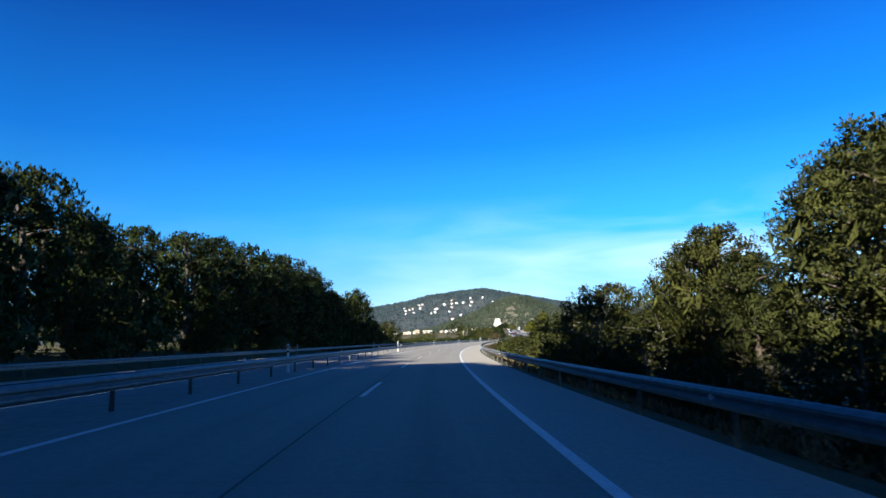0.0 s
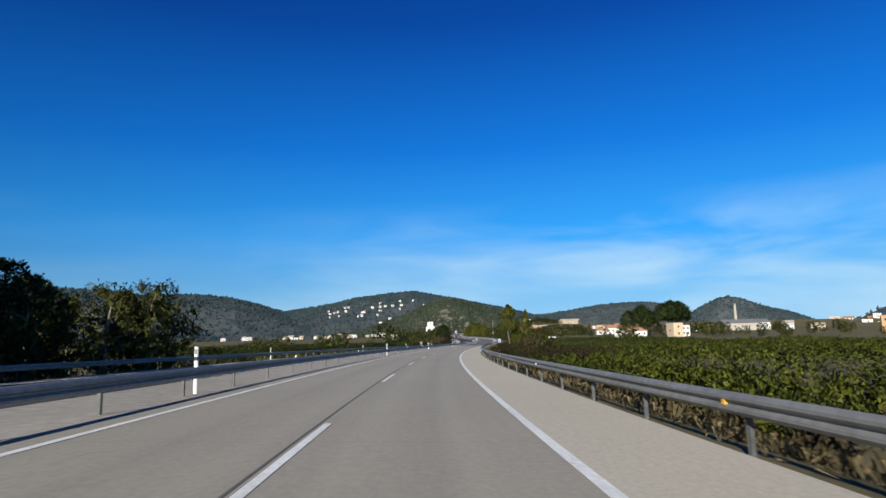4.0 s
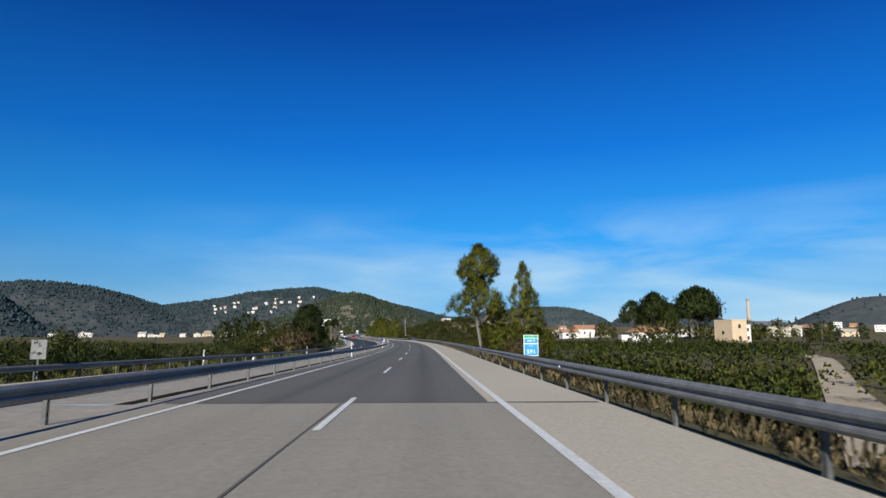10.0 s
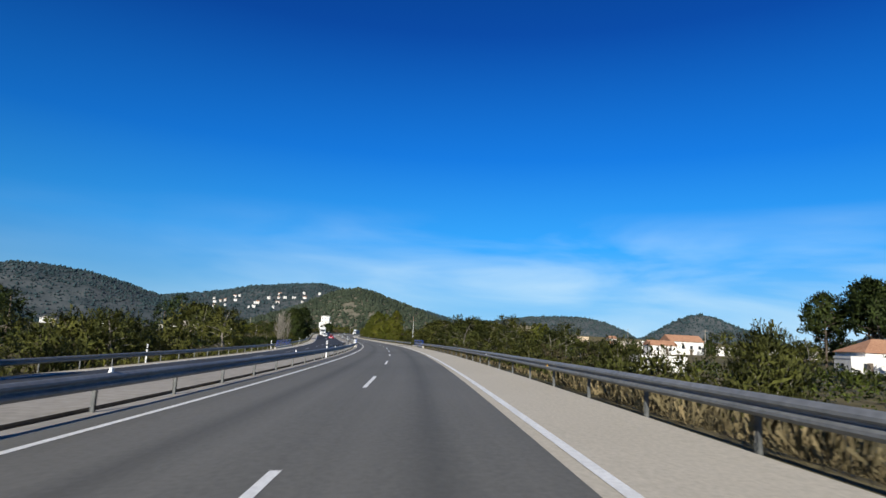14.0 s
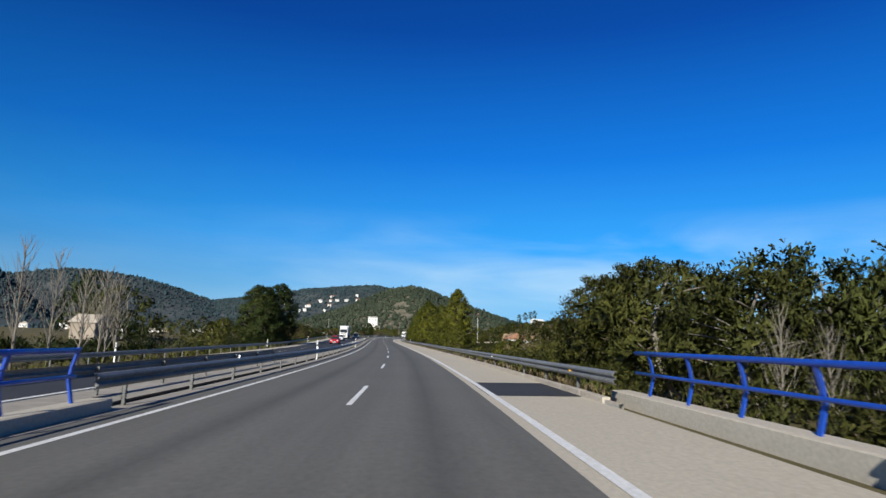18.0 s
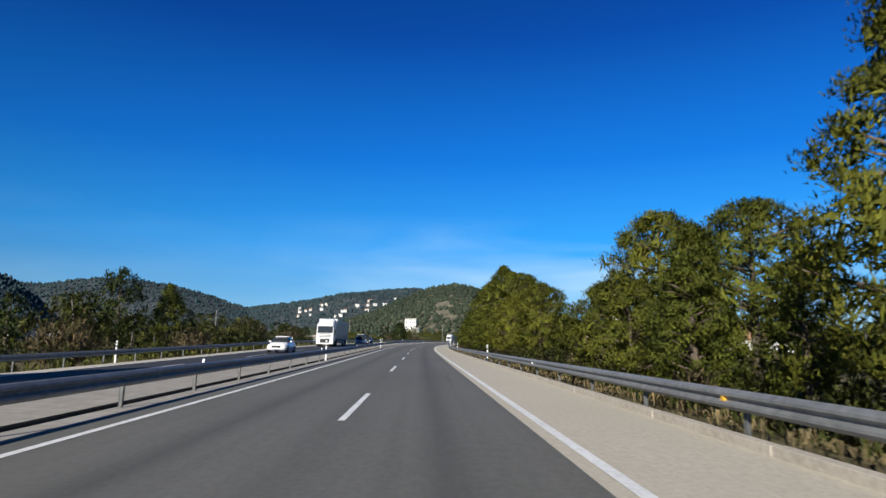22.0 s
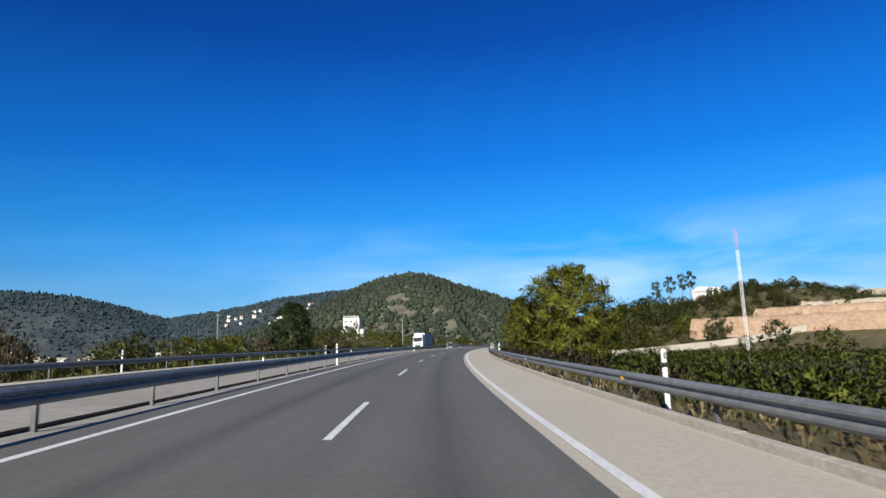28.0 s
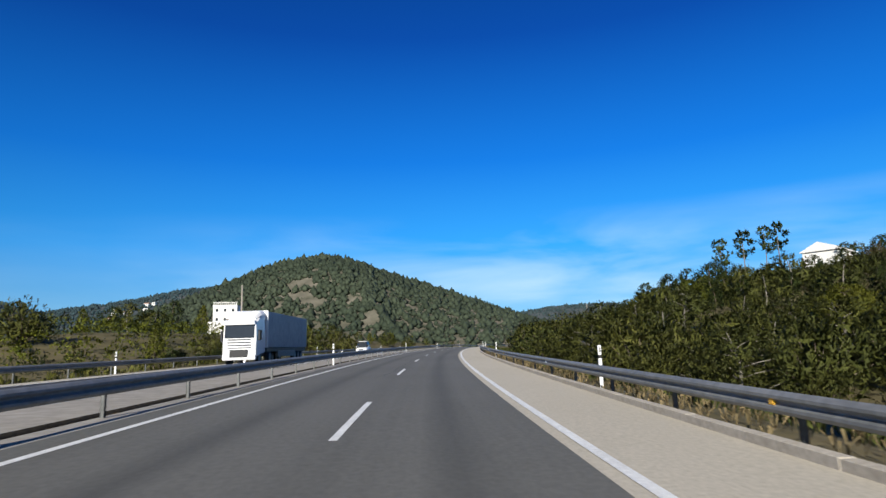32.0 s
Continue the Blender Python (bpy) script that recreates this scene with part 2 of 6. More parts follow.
def leafy(name, dark, light, rough=0.6, through=0.14, patch=0.9):
    """Foliage: sprays of a metre or so differ in colour, single leaves only a little."""
    m, t, b = mat(name, rough, 0, 0.2)
    g = t.nodes.new("ShaderNodeNewGeometry")
    o = t.nodes.new("ShaderNodeObjectInfo")
    a = ramp(t, grain(t, coords(t), patch, 3, 0.65), ((0.3, dark), (0.5, tuple((p + q) / 2 for p, q in zip(dark, light))), (0.7, light)))
    e = ramp(t, g.outputs["Random Per Island"], ((0.0, (0.72, 0.74, 0.72)), (1.0, (1.25, 1.22, 1.2))))
    k = ramp(t, o.outputs["Random"], ((0.0, (0.78, 0.82, 0.78)), (1.0, (1.15, 1.05, 0.9))))
    col = mix(t, 1.0, mix(t, 1.0, a, e, "MULTIPLY"), k, "MULTIPLY")
    t.links.new(col, b.inputs["Base Color"])
    bump(t, b, grain(t, coords(t, (1, 1, 0.6)), 9.0, 4, 0.7), 0.7, 0.12)
    tr = t.nodes.new("ShaderNodeBsdfTranslucent")
    t.links.new(col, tr.inputs[0])
    ms = t.nodes.new("ShaderNodeMixShader")
    ms.inputs[0].default_value = through
    t.links.new(b.outputs[0], ms.inputs[1])
    t.links.new(tr.outputs[0], ms.inputs[2])
    t.links.new(ms.outputs[0], t.nodes["Material Output"].inputs[0])
    return m


def plain(name, colour, rough=0.6, metal=0.0, spec=0.4, wear=0.12):
    return surface(name, tuple(x * (1 - wear) for x in colour), tuple(min(1, x * (1 + wear)) for x in colour), 14, 1.1, rough, metal, spec, 0.08, 0.004)


M_ASPHALT = surface("dark_asphalt", (0.026, 0.027, 0.03), (0.042, 0.042, 0.044), 9, 0.15, 0.8, 0, 0.35, 0.35, 0.006)


def road_surface(name, dark, light, tracks, joints):
    """Pavement with streaks along the lanes, worn wheel tracks and, on slabs, cross joints; reads the road's own u and s."""
    m, t, b = mat(name, 0.82, 0, 0.3)
    uv = t.nodes.new("ShaderNodeUVMap")
    uv.uv_map = "along"
    p = t.nodes.new("ShaderNodeMapping")
    p.inputs["Scale"].default_value = (1.6, 0.02, 1)
    t.links.new(uv.outputs[0], p.inputs[0])
    v = coords(t)
    streak, wide, fine = grain(t, p.outputs[0], 1.3, 4), grain(t, v, 0.09, 4), grain(t, v, 11, 5)
    col = ramp(t, streak, ((0.3, dark), (0.7, light)))
    col = mix(t, 0.45, col, ramp(t, wide, ((0.35, dark), (0.65, light))))
    col = mix(t, 0.35, col, ramp(t, fine, ((0.3, tuple(x * 0.75 for x in dark)), (0.7, tuple(x * 1.15 for x in light)))))
    sep = t.nodes.new("ShaderNodeSeparateXYZ")
    t.links.new(uv.outputs[0], sep.inputs[0])
    # lane-wide profile: darker oiled middle, paler worn tracks
    sh = t.nodes.new("ShaderNodeMath")
    sh.operation = "MULTIPLY_ADD"
    sh.inputs[1].default_value, sh.inputs[2].default_value = 1 / 3.5, 1.58 / 3.5 + 4
    t.links.new(sep.outputs[0], sh.inputs[0])
    fr = t.nodes.new("ShaderNodeMath")
    fr.operation = "FRACT"
    t.links.new(sh.outputs[0], fr.inputs[0])
    k = 1 - tracks
    prof = ramp(t, fr.outputs[0], ((0.0, (0.92,) * 3), (0.2, (1.0,) * 3), (0.36, (0.98,) * 3), (0.5, (k,) * 3), (0.64, (0.98,) * 3), (0.8, (1.0,) * 3), (1.0, (0.92,) * 3)))
    col = mix(t, 1.0, col, prof, "MULTIPLY")
    if joints:
        wv = t.nodes.new("ShaderNodeMath")
        wv.operation = "MULTIPLY"
        wv.inputs[1].default_value = 1 / 4.6
        t.links.new(sep.outputs[1], wv.inputs[0])
        ft = t.nodes.new("ShaderNodeMath")
        ft.operation = "FRACT"
        t.links.new(wv.outputs[0], ft.inputs[0])
        col = mix(t, 1.0, col, ramp(t, ft.outputs[0], ((0.0, (0.86,) * 3), (0.006, (0.88,) * 3), (0.012, (1,) * 3), (1.0, (1,) * 3))), "MULTIPLY")
    t.links.new(col, b.inputs["Base Color"])
    bump(t, b, fine, 0.3, 0.005)
    return m


M_OLDASPHALT = road_surface("grey_asphalt", (0.098, 0.096, 0.084), (0.155, 0.151, 0.136), 0.3, False)
M_CONCRETE = road_surface("concrete_pavement", (0.275, 0.252, 0.208), (0.36, 0.332, 0.278), 0.1, True)
M_SHOULDER = surface("pale_shoulder", (0.44, 0.4, 0.325), (0.51, 0.465, 0.385), 14, 0.09, 0.9, 0, 0.2, 0.15, 0.004)
M_MEDIAN = surface("pale_median", (0.27, 0.25, 0.215), (0.37, 0.34, 0.3), 3, 0.25, 0.9, 0, 0.2, 0.5, 0.02)
M_SOIL = surface("dark_ditch_soil", (0.035, 0.03, 0.022), (0.085, 0.07, 0.05), 6, 0.5, 0.95, 0, 0.1, 0.8, 0.03)
M_LINE = surface("road_paint", (0.62, 0.62, 0.6), (0.82, 0.82, 0.8), 12, 0.7, 0.6, 0, 0.4, 0.2, 0.003)
M_KERB = surface("kerb_concrete", (0.36, 0.32, 0.26), (0.5, 0.45, 0.38), 10, 0.6, 0.9, 0, 0.2, 0.4, 0.008)
M_RAIL = surface("galvanised_rail", (0.145, 0.152, 0.155), (0.245, 0.25, 0.25), 6, 0.5, 0.55, 0.2, 0.3, 0.08, 0.003)
M_POST = surface("galvanised_post", (0.09, 0.095, 0.095), (0.16, 0.165, 0.16), 8, 1.0, 0.55, 0.45, 0.5, 0.08, 0.003)
M_GROUND = surface("dry_earth_and_grass", (0.065, 0.066, 0.03), (0.16, 0.13, 0.07), 0.6, 0.05, 0.95, 0, 0.1, 0.6, 0.1)
M_HILL = surface("wooded_hillside", (0.035, 0.042, 0.03), (0.1, 0.095, 0.07), 0.03, 0.006, 0.95, 0, 0.05, 0.8, 3.0)
M_BARK = surface("pine_bark", (0.065, 0.05, 0.038), (0.17, 0.135, 0.105), 9, 1.2, 0.95, 0, 0.1, 0.8, 0.03, (1, 1, 0.25))
M_PALEBARK = surface("pale_bark", (0.12, 0.108, 0.09), (0.27, 0.245, 0.21), 9, 1.2, 0.95, 0, 0.1, 0.6, 0.02, (1, 1, 0.25))
M_PINE = leafy("pine_needles", (0.058, 0.074, 0.01), (0.185, 0.2, 0.026))
# Darker needles; on left-hand plants this dark carries their shaded sides.
M_DARKPINE = leafy("dark_pine_needles", (0.013, 0.025, 0.006), (0.06, 0.083, 0.017))
M_SHRUB = leafy("shrub_leaves", (0.038, 0.047, 0.011), (0.11, 0.12, 0.027))
M_BROWN = leafy("dry_shrub_leaves", (0.05, 0.042, 0.024), (0.16, 0.122, 0.068))
M_CITRUS = leafy("citrus_leaves", (0.04, 0.06, 0.006), (0.17, 0.19, 0.022), 0.4)
M_GRASS = leafy("dry_grass", (0.1, 0.08, 0.042), (0.32, 0.25, 0.145))
M_REED = leafy("dry_reeds", (0.14, 0.105, 0.05), (0.4, 0.3, 0.16))
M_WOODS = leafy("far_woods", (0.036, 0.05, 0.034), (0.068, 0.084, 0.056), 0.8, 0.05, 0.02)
# Woods of the far ridges: the blue of distance haze is mixed into the colour.
M_HAZEWOODS = leafy("haze_blue_woods", (0.034, 0.062, 0.078), (0.054, 0.086, 0.1), 0.9, 0.05, 0.012)
M_ROCK = surface("pale_rock", (0.2, 0.165, 0.13), (0.36, 0.31, 0.25), 0.12, 0.02, 0.95, 0, 0.1, 0.8, 0.5)
M_WHITE = surface("white_render", (0.68, 0.66, 0.62), (0.84, 0.82, 0.78), 3, 0.3, 0.85, 0, 0.2, 0.2, 0.01)
M_CREAM = surface("cream_render", (0.55, 0.42, 0.28), (0.68, 0.54, 0.38), 3, 0.3, 0.85, 0, 0.2, 0.2, 0.01)
M_OCHRE = surface("ochre_render", (0.45, 0.27, 0.12), (0.6, 0.38, 0.2), 3, 0.3, 0.85, 0, 0.2, 0.2, 0.01)
M_TILE = surface("clay_roof_tiles", (0.28, 0.14, 0.085), (0.46, 0.26, 0.16), 5, 0.6, 0.9, 0, 0.2, 0.8, 0.04)
M_DARKGLASS = plain("window_glass", (0.03, 0.035, 0.04), 0.08, 0, 0.6)
M_BRICK = surface("chimney_brick", (0.3, 0.18, 0.11), (0.45, 0.3, 0.2), 5, 0.4, 0.9, 0, 0.2, 0.3, 0.02)
M_POLE = surface("weathered_pole", (0.2, 0.18, 0.15), (0.36, 0.33, 0.29), 6, 0.8, 0.9, 0, 0.2, 0.3, 0.01, (1, 1, 0.2))
M_BLUE = plain("blue_railing_paint", (0.015, 0.07, 0.42), 0.35, 0.1, 0.5)
M_SIGNBLUE = plain("sign_blue", (0.03, 0.3, 0.62), 0.4, 0, 0.5, 0.05)
M_SIGNWHITE = plain("sign_white", (0.85, 0.85, 0.85), 0.4, 0, 0.5, 0.05)
M_POSTWHITE = plain("delineator_white", (0.86, 0.86, 0.85), 0.45, 0, 0.4, 0.06)
M_PARAPET = surface("smooth_parapet_concrete", (0.42, 0.385, 0.32), (0.52, 0.475, 0.4), 16, 0.12, 0.9, 0, 0.2, 0.2, 0.004)
M_BLACK = plain("black_plastic", (0.02, 0.02, 0.022), 0.5)
M_AMBER = plain("amber_reflector", (0.8, 0.42, 0.05), 0.25)
M_RUBBER = plain("tyre_rubber", (0.02, 0.02, 0.02), 0.8)
M_CARWHITE = plain("white_car_paint", (0.82, 0.82, 0.82), 0.22, 0, 0.6, 0.03)
M_CARGREY = plain("dark_grey_car_paint", (0.05, 0.06, 0.08), 0.22, 0.3, 0.6, 0.05)
M_CARRED = plain("red_car_paint", (0.5, 0.02, 0.03), 0.22, 0, 0.6, 0.05)
M_TARP = surface("grey_tarpaulin", (0.2, 0.22, 0.25), (0.27, 0.29, 0.33), 2, 0.3, 0.5, 0, 0.4, 0.3, 0.02)
M_EARTH = surface("red_earth", (0.27, 0.175, 0.115), (0.43, 0.31, 0.215), 1.2, 0.1, 0.95, 0, 0.1, 0.6, 0.1)
M_TRACK = surface("pale_dirt_track", (0.36, 0.3, 0.22), (0.5, 0.43, 0.33), 1.5, 0.15, 0.95, 0, 0.1, 0.4, 0.03)
M_WIRE = plain("fence_steel", (0.4, 0.4, 0.4), 0.5, 0.6)
M_SEAM = plain("joint_sealant", (0.12, 0.11, 0.095), 0.8)
# Slopes of the far ridges, with haze painted into the base colour.
M_HAZEHILL = surface("haze_blue_hillside", (0.028, 0.046, 0.056), (0.1, 0.108, 0.112), 0.03, 0.006, 0.95, 0, 0.05, 0.8, 3.0)
M_FRONTHILL = surface("rocky_hillside", (0.05, 0.056, 0.034), (0.2, 0.18, 0.145), 0.12, 0.012, 0.95, 0, 0.05, 0.8, 2.0)
M_ORCHARD = leafy("dark_orchard_leaves", (0.028, 0.046, 0.008), (0.125, 0.15, 0.026), 0.4)
M_VAN = plain("pale_blue_van_paint", (0.42, 0.48, 0.56), 0.25, 0, 0.6, 0.04)
# ---- helpers for building ----
def part(name, bm, material, parent=None, label="", smooth=False):
    me = bpy.data.meshes.new(name)
    bm.to_mesh(me)
    bm.free()
    if smooth:
        me.polygons.foreach_set("use_smooth", [True] * len(me.polygons))
    return joined(name, me, material, parent, label)


def joined(name, me, material, parent=None, label=""):
    if not me.materials and material:
        me.materials.append(material)
    ob = new(name, me)
    if parent:
        ob.parent = parent
    if label:
        ob["label"] = label
    return ob


def mesh_of(name, verts, faces, smooth=False):
    me = bpy.data.meshes.new(name)
    me.from_pydata(verts, [], faces)
    if smooth:
        me.polygons.foreach_set("use_smooth", [True] * len(me.polygons))
    me.update()
    return me


def empty(name, m, label, category, group="", kind=""):
    ob = new(name)
    ob.matrix_basis = m
    return tagged(ob, label, category, group, kind)


def at_road(s, u, z=0.0, turn=0.0):
    """A pose on the road's plane, facing along it."""
    x, y, zz = rp(s, u, z)
    return pose(x, y, zz, 0, 0, math.degrees(axis(s)[3]) + turn)


def at_land(s, u, sink=0.0, turn=0.0, scale=1.0):
    x, y, z = land(s, u)
    return pose(x, y, z - sink, 0, 0, turn) @ Matrix.Scale(scale, 4)


def sweep(name, profile, s0, s1, step=4.0, closed=False, smooth=False, wob=None):
    """A mesh that carries a cross-section of (u, z) along the road."""
    n = max(2, int(round((s1 - s0) / step)) + 1)
    vs, fs, k = [], [], len(profile)
    for i in range(n):
        s = s0 + (s1 - s0) * i / (n - 1)
        for j, (u, z) in enumerate(profile):
            du = wob(s, j) if wob else 0
            vs.append(rp(s, u + du, z))
    for i in range(n - 1):
        for j in range(k if closed else k - 1):
            a, b = i * k + j, i * k + (j + 1) % k
            fs.append((a, b, b + k, a + k))
    if closed:
        fs += [tuple(range(k))[::-1], tuple(range((n - 1) * k, n * k))]
    me = mesh_of(name, vs, fs, smooth)
    ss = np.repeat(np.linspace(s0, s1, n), k)
    uu = np.tile([u for u, _ in profile], n)
    idx = np.empty(len(me.loops), np.int32)
    me.loops.foreach_get("vertex_index", idx)
    me.uv_layers.new(name="along").data.foreach_set("uv", np.stack([uu[idx], ss[idx]], 1).reshape(-1))
    return me


def box(bm, size, at, rot=None, bevel=0.0):
    r = bmesh.ops.create_cube(bm, size=1)
    vs = r["verts"]
    m = Matrix.Translation(at) @ (rot or Matrix.Identity(4)) @ Matrix.Diagonal((*size, 1))
    bmesh.ops.transform(bm, matrix=m, verts=vs)
    if bevel:
        bmesh.ops.bevel(bm, geom=list({e for v in vs for e in v.link_edges}), offset=bevel, segments=1, affect="EDGES", clamp_overlap=True)


# ---- road ----
S0, S1 = -120.0, 1300.0
PAVE_END = 290.4          # the concrete pavement ends and asphalt begins
R_LINE, L_LINE, LANE = 1.96, -5.1, -1.55
ob = tagged(joined("road", sweep("road", [(1.88, -0.002), (-5.75, -0.002)], S0, PAVE_END, 5), M_CONCRETE), "pale grooved concrete carriageway with two lanes", "road", kind="structure")
ob = tagged(joined("road_asphalt", sweep("road_asphalt", [(1.66, 0), (-5.75, 0)], PAVE_END, S1, 5), M_OLDASPHALT), "grey asphalt carriageway with worn wheel tracks", "road", kind="structure")
for nm, u, a, b in (("shoulder", 1.88, S0, PAVE_END), ("shoulder_beyond", 1.66, PAVE_END, S1)):
    tagged(joined(nm, sweep(nm, [(4.35, -0.01), (u, -0.004)], a, b, 5), M_SHOULDER), "pale beige paved hard shoulder", "shoulder", kind="structure")
tagged(joined("median_paved", sweep("median_paved", [(-5.75, -0.005), (-6.1, -0.02), (-7.4, -0.03), (-8.75, -0.002)], S0, PAVE_END, 5), M_MEDIAN), "pale paved median strip between the carriageways", "median", kind="structure")
tagged(joined("median", sweep("median", [(-5.75, -0.005), (-6.1, -0.02), (-6.4, -0.02)], PAVE_END, S1, 5), M_MEDIAN), "pale gravelled strip beside the median rail", "median", kind="structure")
tagged(joined("median_ditch", sweep("median_ditch", [(-6.4, -0.02), (-6.44, -0.06), (-6.5, -0.14), (-6.72, -0.15), (-6.78, -0.06), (-6.82, -0.02)], PAVE_END, S1, 5), M_SOIL), "dark earth drainage ditch along the median", "ditch", kind="structure")
tagged(joined("median_opposite", sweep("median_opposite", [(-6.82, -0.02), (-8.75, -0.002)], PAVE_END, S1, 5), M_MEDIAN), "grey paved strip on the far side of the median", "median", kind="structure")
tagged(joined("road_opposite", sweep("road_opposite", [(-8.75, 0), (-16.7, 0)], S0, S1, 5), M_ASPHALT), "dark asphalt opposite carriageway", "road", kind="structure")
tagged(joined("shoulder_opposite", sweep("shoulder_opposite", [(-16.7, -0.002), (-18.3, -0.01)], S0, S1, 5), M_SHOULDER), "pale beige shoulder of the opposite carriageway", "shoulder", kind="structure")
# painted lines
for nm, u, w in (("edge_line", R_LINE, 0.17), ("edge_line", L_LINE, 0.15), ("edge_line", -8.98, 0.18), ("edge_line", -16.5, 0.2)):
    tagged(joined(nm, sweep(nm, [(u + w / 2, 0.005), (u - w / 2, 0.005)], S0, S1, 5), M_LINE), "solid white painted edge line", "road marking", kind="structure")
for u in (LANE, -12.95):
    n = 0
    while 3 + 17 * n < S1 - 10:
        s = 2.6 + 17 * n
        if s > S0 + 10 and s < 1000:
            tagged(joined("lane_dash", sweep("lane_dash", [(u + 0.065, 0.005), (u - 0.065, 0.005)], s - 5.5, s, 2.75), M_LINE), "white painted lane dash", "road marking", "lane dashes", "structure")
        n += 1
# guard rails: W profile with thickness
W = [(0.0, 0.44), (0.03, 0.46), (0.08, 0.50), (0.08, 0.54), (0.015, 0.585), (0.015, 0.605), (0.08, 0.65), (0.08, 0.69), (0.03, 0.735), (0.0, 0.75)]


def w_rail(u, side, low=0.0):
    """Closed W-beam profile; side is the way its face looks (+1 right)."""
    front = [(u + side * a, z - low) for a, z in W]
    back = [(u + side * (a - 0.012), z - low) for a, z in reversed(W)]
    return front + back


for nm, u, side, gap, low in (("guardrail_right", 4.5, -1, (499, 507.5), 0), ("guardrail_median", -6.2, 1, (485.5, 505.5), 0.03), ("guardrail_far", -18.9, 1, (485.5, 505.5), 0)):
    tagged(joined(nm, sweep(nm, w_rail(u, side, low), S0, gap[0], 4, True), M_RAIL), "galvanised corrugated steel crash barrier before the bridge", "guard rail", kind="structure")
    tagged(joined(nm + "_beyond", sweep(nm, w_rail(u, side, low), gap[1], 1150, 4, True), M_RAIL), "galvanised corrugated steel crash barrier past the bridge", "guard rail", kind="structure")
tagged(joined("guardrail_opposite", sweep("guardrail_opposite", w_rail(-7.95, -1), 452, 485.5, 4, True), M_RAIL), "short galvanised rail leading to the median railing", "guard rail", kind="structure")
tagged(joined("guardrail_opposite_beyond", sweep("guardrail_opposite_beyond", w_rail(-7.95, -1), 505.5, 530, 4, True), M_RAIL), "short galvanised rail leaving the median railing", "guard rail", kind="structure")

# ---- land ----
def land_sheet():
    ss = list(np.arange(-400, 1250, 10)) + [1275, 1300, 1350, 1400, 1500, 1600]
    us = [-18.3, -18.8, -19.5, -21, -23, -26, -30, -35, -40, -46, -53, -62, -75, -90, -110, -140, -200, -300, -450, -700, -1100, -1800, -3000]
    ur = [4.34, 4.8, 5.6, 6.6, 8, 10, 13, 17, 21, 26, 32, 40, 50, 62, 75, 90, 110, 140, 170, 240, 340, 500, 800, 1300, 2000, 3000]
    vs, fs = [], []
    for side in (us, ur):
        base, k = len(vs), len(side)
        for s in ss:
            for u in side:
                v = max(-200.0, min(200.0, u))
                x, y, z = land(s, v)
                vs.append((x + (u - v) * 0.995, y + (u - v) * -0.08, z))
        for i in range(len(ss) - 1):
            for j in range(k - 1):
                a = base + i * k + j
                f = (a, a + 1, a + 1 + k, a + k)
                fs.append(f if side is ur else f[::-1])
    return mesh_of("ground", vs, fs, True)


tagged(joined("ground", land_sheet(), M_GROUND), "dry grass and earth of the valley floor", "ground", kind="structure")

